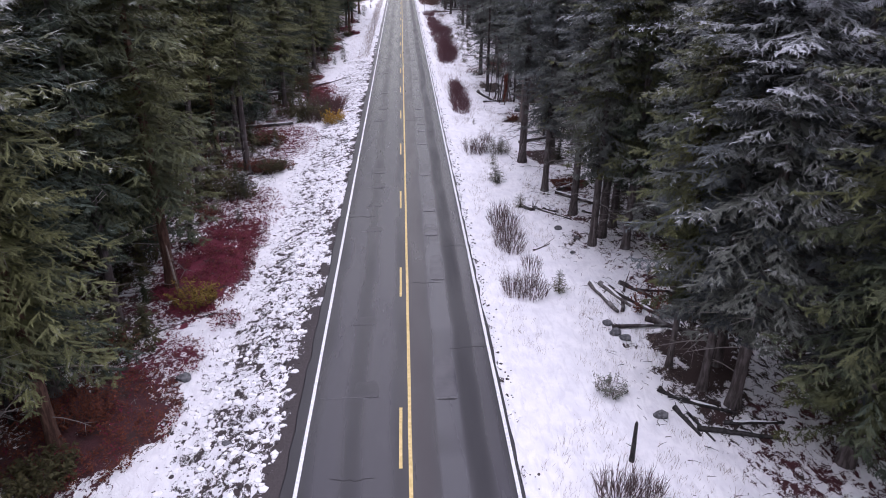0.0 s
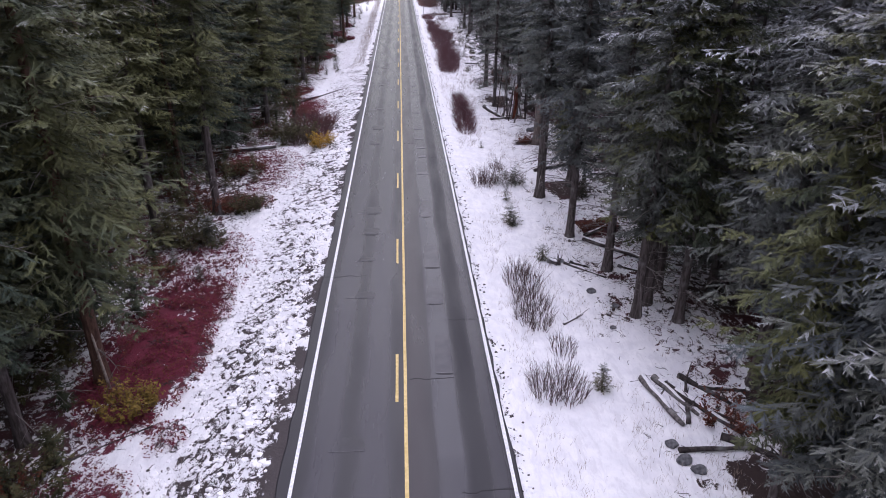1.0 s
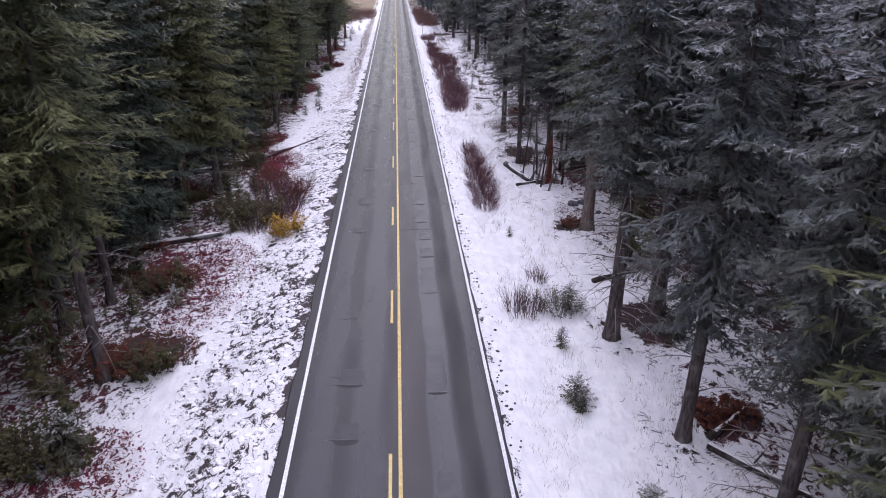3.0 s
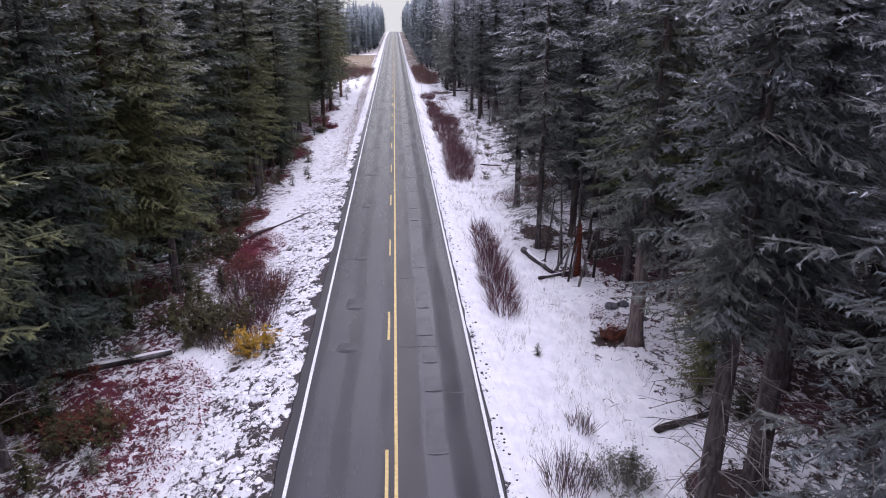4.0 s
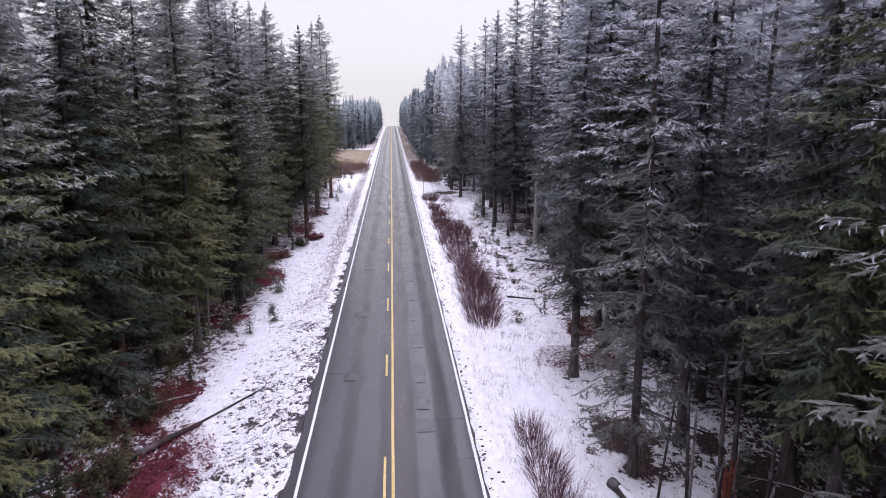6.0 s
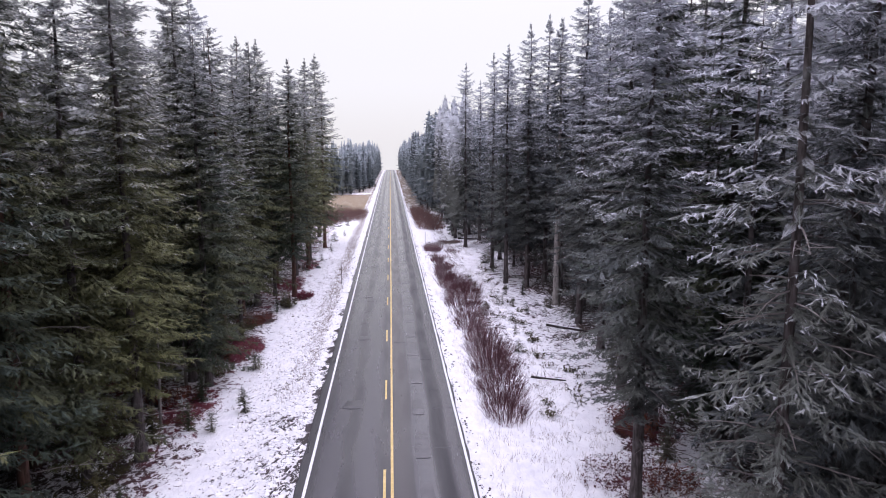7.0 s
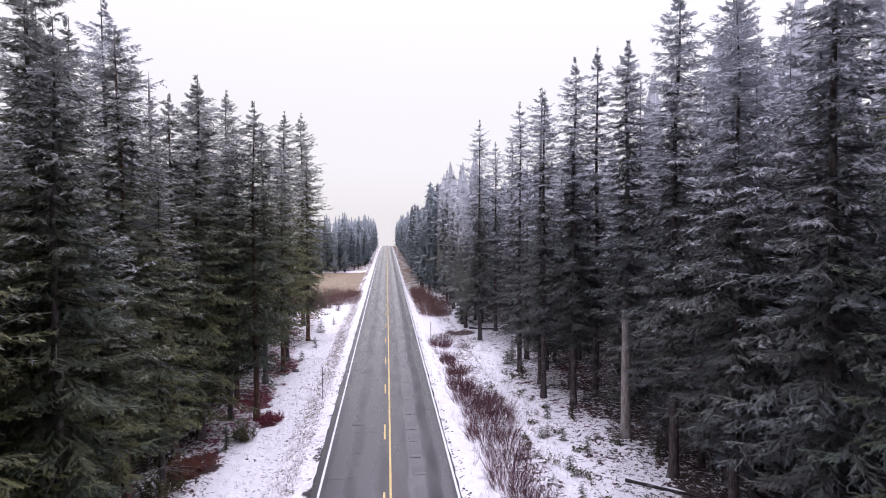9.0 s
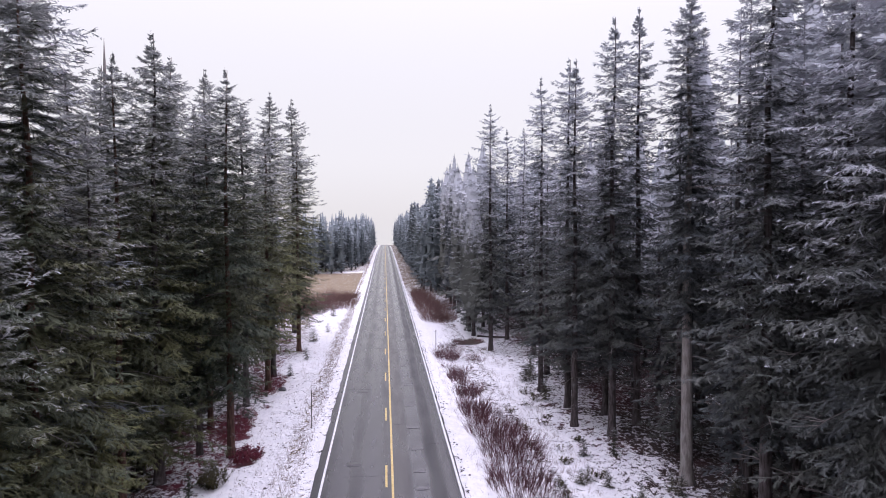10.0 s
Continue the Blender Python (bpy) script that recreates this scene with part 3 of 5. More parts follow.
for i, y in enumerate(BUMPS):
    xc, w = 1.66 + rr.uniform(-0.08, 0.08), rr.uniform(0.38, 0.50)
    ahead = BUMPS[i + 1] - y if i + 1 < len(BUMPS) else 6.0
    bump = part("asphalt_bump", bump_mesh(xc, y, w, min(ahead * rr.uniform(0.45, 0.8), 3.2), rr.uniform(0.022, 0.038), i, patch_mat), road, "pale patched bump in the wheel track")
    # dark colour laid before the bump as the shadow line under its lip
    part("bump_face", lens_mesh("bump_face", xc, y - 0.02, w * rr.uniform(0.75, 0.95), rr.uniform(0.06, 0.16), 0.006, patch_dim if i % 2 else patch_dark), bump)
    part("bump_lip", strip("bump_lip", patch_pale, xc - w * 0.85, xc + w * 0.85, y - 0.02, y + 0.05, 0.012, 0.004, 0.05, 0.03, 200 + i), bump)
LEFT_BUMPS = [(21.9, -1.6), (27.4, -1.8), (38.4, -1.8), (42.6, -1.9), (46.4, -1.8), (49.7, -1.8), (65.7, -2.2), (70.6, -2.1), (78.3, -2.1), (90.6, -2.2), (102.0, -2.1), (116.0, -2.0), (131.0, -2.1), (148.0, -2.1)]
for i, (y, x) in enumerate(LEFT_BUMPS):
    w = rr.uniform(0.40, 0.60)
    bump = part("asphalt_bump", bump_mesh(x, y, w, rr.uniform(0.5, 1.4), rr.uniform(0.015, 0.03), 50 + i, patch_soft), road, "pale patched bump in the wheel track")
    if i > 3:
        part("bump_face", lens_mesh("bump_face", x, y - 0.02, w * 0.8, rr.uniform(0.15, 0.3), 0.006, patch_dim), bump)
    part("bump_lip", strip("bump_lip", patch_pale, x - rr.uniform(0.5, 1.1), x + rr.uniform(0.3, 0.6), y - 0.012, y + 0.018, 0.010, 0.004, 0.05, 0.02, 260 + i), bump)
for i in range(34):
    y = 12 + i * 4.9 + rr.uniform(-1.5, 1.5)
    x0 = rr.choice((-4.1, -3.4, -2.6, 0.3, 1.9, 2.4))
    x1 = min(3.9, x0 + rr.uniform(0.7, 2.6))
    s = Soup()
    m = 9
    top = []
    for j in range(m + 1):
        t = j / m
        x, yy, w = x0 + (x1 - x0) * t, y + 0.10 * rr.uniform(-1, 1), 0.020 * rr.uniform(0.5, 1.4) + 0.004
        top += [(x, yy - w, 0.0), (x, yy - w * 0.8, 0.005), (x, yy + w * 0.8, 0.005), (x, yy + w, 0.0)]
    s.add(top, [[j * 4 + q, j * 4 + 4 + q, j * 4 + 5 + q, j * 4 + 1 + q] for j in range(m) for q in range(3)])
    part("crack_seal", s.mesh("crack_seal", patch_dark if rr.random() < 0.6 else patch_mat), road, "thin line of crack filler")


# ---- spruces ----
def spruce_crown(seed, height, radius, clear, branches, twigs, subs, width, top=5.0, gap=0.0, reach=0.30, tuft=0.30, coarse=1.0, inner=0.14):
    """Needle sprays of one tree: whorls of boughs that droop and lift at their ends, twigs on both sides, small blades along the twigs."""
    r = np.random.default_rng(seed)
    n = branches
    per = 6
    whorl = np.arange(n) // per
    tt = (whorl + 0.5 + r.normal(0, 0.20, n)) / (n / per)
    tt = np.clip(tt, 0, 0.995)
    tt = np.concatenate([tt, 1 - r.uniform(0, 0.06, max(4, n // 30))])  # a thin spire
    n = len(tt)
    if gap:
        tt = tt[(np.sin(tt * 41 + seed) + r.normal(0, 0.8, len(tt))) > -1.3 + gap * (1 - 0.6 * tt)]
        n = len(tt)
    z0 = clear + (height - clear) * tt
    az = np.arange(n) * 2.39996 + r.normal(0, 0.4, n)
    below = height - z0
    tier = 1 + 0.16 * np.sin(np.floor(tt * branches / per) * 2.1 + seed)
    prof = (1 - np.exp(-below / top)) * np.clip(0.6 + tt * 3.0, 0, 1) * tier
    prof = prof * np.clip(below / 1.8, 0.22, 1)
    L = radius * prof * r.uniform(0.55, 1.18, n) + 0.05
    lift = np.radians(-14 + 42 * tt ** 1.8 + r.normal(0, 6, n))
    droop = 0.34 * (1 - tt * 0.7) * r.uniform(0.4, 1.4, n)
    out = np.stack([np.cos(az), np.sin(az), np.zeros(n)], 1)
    side = np.stack([-np.sin(az), np.cos(az), np.zeros(n)], 1)
    up = np.array([0, 0, 1.0])
    V, UV, SP, T, TU, TS = [], [], [], [], [], []

    def kites(base, d, wide, length, w, u0, u1, vv, fold):
        tip = base + d * length[:, None]
        mid = base + d * (length * 0.45)[:, None]
        a = mid + wide * w[:, None] + up * fold[:, None]
        b = mid - wide * w[:, None] + up * fold[:, None]
        V.append(np.stack([base, a, tip, b], 1).reshape(-1, 3))
        um = (u0 + u1) / 2
        UV.append(np.stack([np.stack([u0, vv], 1), np.stack([um, vv], 1), np.stack([u1, vv], 1), np.stack([um, vv], 1)], 1).reshape(-1, 2))
        o = np.zeros(n)
        SP.append(np.stack([np.stack([o, o], 1), np.stack([length * 0.45, w], 1), np.stack([length, o], 1), np.stack([length * 0.45, -w], 1)], 1).reshape(-1, 2) * coarse)

    def spikes(base, d, wide, length, w, u, vv):
        T.append(np.stack([base + wide * w[:, None], base - wide * w[:, None], base + d * length[:, None]], 1).reshape(-1, 3))
        TU.append(np.repeat(np.stack([u, vv], 1), 3, 0))
        o = np.zeros(n)
        TS.append(np.stack([np.stack([o, w], 1), np.stack([o, -w], 1), np.stack([length, o], 1)], 1).reshape(-1, 2) * coarse)

    def bough(s):
        h = np.sin(lift) * s - droop * s ** 2 + droop * 0.8 * s ** 4
        return np.stack([np.zeros(n), np.zeros(n), z0], 1) + out * (L * s * np.cos(lift))[:, None] + up * (L * h)[:, None]

    for k in range(twigs):
        s = (k + 0.6 + r.uniform(-0.3, 0.3, n)) / twigs
        s = inner + (1 - inner) * np.clip(s, 0, 1)
        base = bough(s)
        fwd = bough(np.minimum(s + 0.06, 1.06)) - base
        fwd /= np.linalg.norm(fwd, axis=1)[:, None] + 1e-9
        for sg in (-1, 1):
            ang = np.radians(r.uniform(30, 66, n))
            d = fwd * np.cos(ang)[:, None] + side * (sg * np.sin(ang))[:, None] - up * r.uniform(0.0, 0.55, n)[:, None]
            d /= np.linalg.norm(d, axis=1)[:, None]
            ln = (L * reach * (1.12 - s) + 0.24 * np.clip(below / 2.2, 0.22, 1)) * r.uniform(0.7, 1.25, n)
            wide = np.cross(d, up)
            wide /= np.linalg.norm(wide, axis=1)[:, None] + 1e-9
            wide = wide + up * r.uniform(-0.45, 0.45, n)[:, None]
            u0 = s * 0.8
            kites(base, d, wide, ln, np.minimum(width * r.uniform(0.7, 1.3, n), ln * (0.4 if subs else 1.0)), u0, np.minimum(1, u0 + 0.25), tt, -0.02 - 0.05 * r.uniform(0, 1, n))
            for q in range(subs):
                f = (q + 0.6 + r.uniform(-0.3, 0.3, n)) / subs
                b2 = base + d * (ln * f)[:, None]
                s2 = 1 if q % 2 else -1
                d2 = d * 0.66 + wide * (s2 * 0.66) - up * r.uniform(-0.25, 0.8, n)[:, None]
                d2 /= np.linalg.norm(d2, axis=1)[:, None]
                w2 = np.cross(d2, up) + up * r.uniform(-0.5, 0.5, n)[:, None]
                spikes(b2, d2, w2, ln * tuft * (1.05 - f * 0.6) * r.uniform(0.6, 1.2, n) + 0.09 * np.clip(below / 2.5, 0.3, 1), (0.66 if subs > 3 else 0.6) * width * r.uniform(0.7, 1.3, n), u0 + 0.2 * f + 0.5, tt)
    # short needles close round the stem
    for k in range(3 if subs > 1 else subs):
        c, q = np.cos(az + k * 2.1), np.sin(az + k * 2.1)
        d = np.stack([c, q, r.uniform(-0.7, 0.3, n)], 1)
        d /= np.linalg.norm(d, axis=1)[:, None]
        base = np.stack([np.zeros(n), np.zeros(n), z0 + r.uniform(-0.3, 0.3, n)], 1)
        wide = np.stack([-q, c, r.uniform(-0.5, 0.5, n)], 1)
        kites(base, d, wide, np.minimum(0.5 * L, 1.1) * r.uniform(0.7, 1.2, n), np.full(n, width * 2.0) * np.clip(below / 3, 0.3, 1), np.zeros(n), np.full(n, 0.3), tt, np.zeros(n))
    e = bough(np.full(n, 0.8))
    d = bough(np.full(n, 1.05)) - e
    ln = np.linalg.norm(d, axis=1) + 0.15
    d /= np.linalg.norm(d, axis=1)[:, None]
    kites(e, d, side, ln, np.full(n, width * 1.2) * np.clip(below / 3, 0.3, 1), np.full(n, 0.8), np.full(n, 1.0), tt, np.full(n, 0.02))
    V, UV, SP = np.concatenate(V), np.concatenate(UV), np.concatenate(SP)
    faces = np.arange(len(V)).reshape(-1, 4).tolist()
    if T:
        T, TU = np.concatenate(T), np.concatenate(TU)
        faces += (np.arange(len(T)).reshape(-1, 3) + len(V)).tolist()
        V, UV, SP = np.concatenate([V, T]), np.concatenate([UV, TU]), np.concatenate([SP] + TS)
    return V, faces, UV, SP


def add_trunk(s, seed, height, girth, sides=8):
    r = random.Random(seed)
    pts, rad = [], []
    steps = (0, 0.012, 0.04, 0.12, 0.3, 0.5, 0.7, 0.86, 1.0) if sides > 5 else (0, 0.03, 0.4, 1.0)
    for i, t in enumerate(steps):
        pts.append((r.uniform(-1, 1) * 0.15 * t, r.uniform(-1, 1) * 0.15 * t, height * t - 0.3 * (i == 0)))
        rad.append(girth * (1 - t) ** 0.85 * (1.6 if i == 0 else 1.2 if i == 1 else 1.0) + 0.014)
    s.tube(pts, rad, sides)


def add_bare_boughs(s, seed, low, high, count, length):
    """Dead grey boughs that stick out of the trunk below and inside the crown."""
    r = random.Random(seed)
    for i in range(count):
        z, a, ln = low + (high - low) * r.random() ** 1.4, r.uniform(0, 6.283), length * r.uniform(0.4, 1.1)
        c, q, sag = math.cos(a), math.sin(a), r.uniform(0.1, 0.4)
        pts = [(c * ln * t, q * ln * t, z + ln * (0.12 * t - sag * t * t)) for t in (0.0, 0.4, 0.75, 1.0)]
        s.tube(pts, (0.032, 0.024, 0.016, 0.006), 3, False)
        for j in range(3):
            t = r.uniform(0.4, 0.9)
            p = np.array((c * ln * t, q * ln * t, z + ln * (0.12 * t - sag * t * t)))
            e = r.choice((-0.8, 0.8))
            d = np.array((c * 0.5 - q * e, q * 0.5 + c * e, r.uniform(-0.5, 0.2))) * ln * 0.3
            s.tube([p, p + d * 0.6, p + d], (0.013, 0.009, 0.004), 3, False)


KINDS = {}


def with_heart(v, f, uv, sp, seed, height, radius, clear, top):
    """Adds the dense inner needles of a tree that stands far off: a ragged tapering body within its sprays."""
    r = random.Random(seed)
    n, levels = 7, 7
    hv, hu = [], []
    for i in range(levels + 1):
        t = i / levels
        z = clear + 1.2 + (height * 0.97 - clear - 1.2) * t
        wide = radius * 0.46 * (1 - math.exp(-(height - z) / top)) * (0.12 if i == 0 else 1.0)
        for k in range(n):
            a, q = 6.283 * (k + 0.5 * (i % 2)) / n, wide * r.uniform(0.6, 1.15)
            hv.append((q * math.cos(a), q * math.sin(a), z + r.uniform(-0.3, 0.3)))
            hu.append((0.55, t))
    faces = [[len(v) + i * n + k, len(v) + i * n + (k + 1) % n, len(v) + (i + 1) * n + (k + 1) % n, len(v) + (i + 1) * n + k] for i in range(levels) for k in range(n)]
    return np.concatenate([v, hv]), f + faces, np.concatenate([uv, hu]), np.concatenate([sp, np.zeros((len(hv), 2))])


def spruce_kind(key, seed, height, radius, clear, detail, needles, bark, label, girth=0.24, dead=0, top=5.0, gap=0.0):
    b, t, sub, w, reach, tuft, coarse = {"sparse": (192, 6, 5, 0.060, 0.23, 0.36, 1.0), "near": (234, 7, 5, 0.082, 0.26, 0.34, 1.0), "nearg": (234, 7, 5, 0.088, 0.26, 0.34, 1.0), "mid": (225, 7, 2, 0.115, 0.30, 0.42, 0.8), "back": (136, 4, 1, 0.17, 0.40, 0.4, 0.6), "low": (66, 3, 0, 0.50, 0.4, 0, 0.35),
                                         "far": (46, 3, 0, 0.90, 0.4, 0, 0.3), "rough": (34, 3, 0, 0.46, 0.5, 0, 0.3), "sapling": (60, 5, 2, 0.16, 0.36, 0.4, 1.0), "young": (64, 5, 1, 0.17, 0.36, 0.4, 1.0)}[detail]
    v, f, uv, sp = spruce_crown(seed, height, radius, clear, b, t, sub, w, top, gap, reach, tuft, coarse, 0.30 if detail == "sparse" else 0.14)
    if detail in ("low", "far", "rough"):
        v, f, uv, sp = with_heart(v, f, uv, sp, seed, height, radius, clear, top)
    s = Soup()
    add_trunk(s, seed, height, girth, 8 if detail in ("near", "nearg", "mid", "sparse") else 4)
    k = KINDS[key] = dict(height=height, label=label, made=None, raw=(v, f, uv, sp, np.concatenate(s.v), s.f, needles, bark), crown=None, trunk=None, boughs=None)
    if label:
        k["crown"] = mesh_of("crown", v, f, needles, uv, spray=sp)
        k["trunk"] = s.mesh("trunk", bark, True)
        if dead:
            bare = Soup()
            add_bare_boughs(bare, seed, 1.5, height * 0.6, dead, radius * 0.85)
            k["boughs"] = bare.mesh("branchwork", dead_wood)


def tree_pose(x, y, scale, turn):
    return Matrix.Translation((x, y, ground_z(x, y))) @ Matrix.Rotation(turn, 4, "Z") @ Matrix.Diagonal((scale[0], scale[0], scale[1], 1))


def spruce_at(key, x, y, scale, turn, group, name="spruce_tree"):
    k = KINDS[key]
    m = tree_pose(x, y, scale, turn)
    if k["made"] is None:
        ob = k["made"] = tagged(new(name), k["label"], "tree", group)
        stem = part("trunk", k["trunk"], ob)
        if k["boughs"]:
            tagged(part("branchwork", k["boughs"], stem, "bare grey dead boughs"), kind="stuff")
        part("crown", k["crown"], ob)
        ob.matrix_world = m
        return ob
    was = tuple(k["made"].scale)
    return tagged(copy_thing(k["made"], m @ Matrix.Diagonal((1 / was[0], 1 / was[1], 1 / was[2], 1))), group=group)


def joined_forest(items, name, label):
    """Trees that nobody could count, in one mesh."""
    mats, V, Fc, U, SP, MI, n = [], [], [], [], [], [], 0
    for key, x, y, scale, turn in items:
        v, f, uv, sp, tv, tf, needles, bark = KINDS[key]["raw"]
        m = np.array(tree_pose(x, y, scale, turn))
        for mat in (needles, bark):
            if mat not in mats:
                mats.append(mat)
        for pts, faces, us, sprays, mat in ((v, f, uv, sp, needles), (tv, tf, np.zeros((len(tv), 2)), np.zeros((len(tv), 2)), bark)):
            V.append(pts @ m[:3, :3].T + m[:3, 3])
            Fc += [[i + n for i in q] for q in faces]
            U.append(us)
            SP.append(sprays)
            MI += [mats.index(mat)] * len(faces)
            n += len(pts)
    me = mesh_of(name, np.concatenate(V), Fc, mats[0], np.concatenate(U), spray=np.concatenate(SP))
    for mat in mats[1:]:
        me.materials.append(mat)
    me.polygons.foreach_set("material_index", np.array(MI, dtype=np.int32))
    return tagged(new(name, me), label, "forest", kind="stuff")


G, F, W = needles_green, needles_frost, needles_hazed
spruce_kind("green_a", 1, 25, 3.8, 4.2, "nearg", G, bark_brown, "tall dark green spruce with reddish brown trunk beside the road", dead=14, top=5.5)
spruce_kind("green_d", 20, 25, 3.4, 7.0, "nearg", G, bark_grey, "tall green spruce with a long bare grey-brown trunk", dead=20, top=5.5)
spruce_kind("green_b", 2, 22, 3.4, 1.8, "nearg", G, bark_grey, "dark green spruce with boughs low above the snow", dead=6, top=5.0)
spruce_kind("green_c", 3, 26, 3.2, 4.4, "nearg", G, bark_grey, "slim dark spruce with light rime on its upper boughs", dead=18, top=5.5, gap=0.05)
spruce_kind("open", 8, 27, 4.2, 3.0, "near", F, bark_grey, "tall open-crowned spruce with long tiered boughs", dead=8, top=6.5, gap=0.35)
spruce_kind("frost_a", 4, 26, 3.3, 5.0, "near", F, bark_grey, "tall rime-covered spruce with grey trunk in thin snow", dead=22, top=7.0)
spruce_kind("frost_b", 5, 24, 3.6, 4.2, "near", F, bark_grey, "broad spruce with rime on every bough end", dead=12, top=6.5)
spruce_kind("frost_c", 6, 27, 2.6, 6.0, "near", F, bark_grey, "slim frosted spruce with many bare grey boughs", dead=50, top=7.0, gap=0.45)
spruce_kind("frost_low", 10, 24, 2.9, 3.6, "near", F, bark_grey, "broad rime-tipped spruce with boughs low above the snow", dead=14, top=5.0, girth=0.15)
spruce_kind("green_low", 26, 24, 2.7, 4.0, "nearg", G, bark_grey, "dark spruce with slim trunk above bare brown soil", dead=16, top=5.0, girth=0.14)
spruce_kind("frost_d", 24, 26, 3.2, 7.6, "near", F, bark_grey, "tall spruce with a thick bare trunk and curled dead boughs", dead=60, top=7.0, girth=0.33)
spruce_kind("open_f", 19, 26, 2.9, 2.5, "sparse", F, bark_grey, "thin open spruce with bare rimed boughs and a grey-brown trunk", dead=50, top=6.0, gap=0.2, girth=0.17)
spruce_kind("pole", 7, 26, 2.4, 9.0, "near", F, bark_pale, "frosted spruce with a long bare pale trunk", dead=8, top=5.0, girth=0.3)
spruce_kind("thick", 9, 26, 3.3, 5.6, "near", F, bark_thick, "broad spruce with a thick bare grey-brown trunk", dead=10, top=5.5, girth=0.36)
spruce_kind("mid_g", 11, 25, 3.4, 1.4, "back", G, bark_brown, "dark green spruce within the forest edge")
spruce_kind("mid_g2", 12, 23, 3.0, 0.9, "back", G, bark_grey, "dark green spruce with lightly rimed top", top=6.0)
spruce_kind("mid_f", 13, 26, 3.3, 1.2, "back", F, bark_grey, "frosted grey-green spruce within the forest edge", gap=0.1)
spruce_kind("mid_f2", 14, 25, 2.7, 1.6, "back", F, bark_grey, "slim frosted spruce among others", top=6.0, gap=0.2)
spruce_kind("edge_g", 15, 25, 4.0, 4.2, "mid", G, bark_brown, "dark green spruce with lightly rimed top beside the road", top=5.5)
spruce_kind("edge_g2", 16, 26, 3.6, 4.8, "mid", G, bark_grey, "slim dark green spruce with rimed top beside the road", top=6.0)
spruce_kind("edge_f", 17, 26, 3.4, 3.2, "mid", F, bark_grey, "tall rime-covered spruce beside the road", top=5.5, gap=0.1)
spruce_kind("edge_f2", 18, 27, 2.9, 4.2, "mid", F, bark_grey, "slim frosted spruce with bare lower trunk", dead=20, top=5.0, gap=0.3)
spruce_kind("low_g", 21, 25, 3.5, 0.8, "low", G, bark_brown, "")
spruce_kind("low_f", 22, 26, 3.4, 1.0, "low", F, bark_grey, "frosted spruce at the far forest edge")
spruce_kind("low_f2", 23, 24, 2.9, 1.2, "low", F, bark_grey, "slim frosted spruce at the far forest edge", top=6.0)
# W kinds: rimed trees whose base colour also carries the haze
spruce_kind("low_w", 25, 25, 3.4, 1.0, "low", W, bark_grey, "rimed spruce beside the far road, haze painted into its needles", top=6.0)
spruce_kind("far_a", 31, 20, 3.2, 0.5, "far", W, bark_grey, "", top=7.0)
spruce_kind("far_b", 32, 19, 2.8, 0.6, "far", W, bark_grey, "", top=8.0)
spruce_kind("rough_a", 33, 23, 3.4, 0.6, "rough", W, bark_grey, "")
spruce_kind("rough_g", 34, 23, 3.4, 0.6, "rough", G, bark_grey, "")
spruce_kind("young_a", 41, 11.0, 4.6, 0.6, "young", needles_young, bark_grey, "small young spruce dusted with snow on the verge", girth=0.16, top=4.0)
spruce_kind("young_b", 42, 9.0, 5.6, 0.4, "young", needles_young, bark_grey, "low bushy young spruce in thin snow", girth=0.15, top=2.6)
spruce_kind("sapling_g", 43, 12.0, 4.0, 0.4, "sapling", needles_dark, bark_grey, "dark green spruce sapling at the forest's edge", girth=0.15, top=4.5)
spruce_kind("sapling_f", 44, 12.0, 3.6, 0.5, "sapling", needles_young, bark_grey, "grey-green spruce sapling at the forest's edge", girth=0.14, top=4.5)

rng = random.Random(5)
TREES = []  # x, y of every tree, to keep them apart

for kind, x, y, h in NAMED:
    s = h / KINDS[kind]["height"]
    spruce_at(kind, x, y, (s * rng.uniform(0.95, 1.12), s), rng.uniform(0, 6.28), "spruces along the road's edge")
    TREES.append((x, y))

WOODS = []


def fill(x0, x1, y0, y1, count, kinds, apart, heights, group=""):
    made = tries = 0
    while made < count and tries < count * 40:
        tries += 1
        x, y = rng.uniform(x0, x1), rng.uniform(y0, y1)
        if all((x - a) ** 2 + (y - b) ** 2 > apart * apart for a, b in TREES):
            kind = rng.choice(kinds)
            s = rng.uniform(*heights) / KINDS[kind]["height"]
            row = (kind, x, y, (s * rng.uniform(0.9, 1.15), s), rng.uniform(0, 6.28))
            if group:
                spruce_at(*row, group)
            else:
                WOODS.append(row)
            TREES.append((x, y))
            made += 1


fill(-21, -14, 8, 105, 42, ("mid_g", "mid_g2"), 2.5, (18, 28), "spruces in the forest")
fill(-21, -14, 105, 178, 28, ("mid_g", "mid_g2"), 2.5, (14, 21), "spruces in the forest")
fill(15.5, 22, 8, 53, 20, ("mid_f", "mid_f2"), 2.5, (19, 29), "spruces in the forest")
fill(18.5, 23, 53, 68, 5, ("mid_f", "mid_f2"), 2.5, (19, 29), "spruces in the forest")
fill(15.5, 22, 68, 100, 13, ("mid_f", "mid_f2"), 2.5, (19, 29), "spruces in the forest")
fill(17, 23, 100, 138, 22, ("mid_f", "mid_f2"), 2.5, (19, 28), "spruces in the forest")
fill(14.5, 22, 140, 190, 18, ("mid_f", "mid_f2"), 2.5, (15, 22), "spruces in the forest")
fill(-32, -20, 10, 105, 90, ("low_g",), 2.8, (20, 29))
fill(-32, -20, 105, 185, 68, ("low_g",), 2.8, (17, 23))
fill(21, 33, 14, 140, 85, ("low_f", "low_f2"), 2.8, (21, 30))
fill(21, 34, 140, 200, 30, ("low_f", "low_f2"), 2.8, (18, 25))
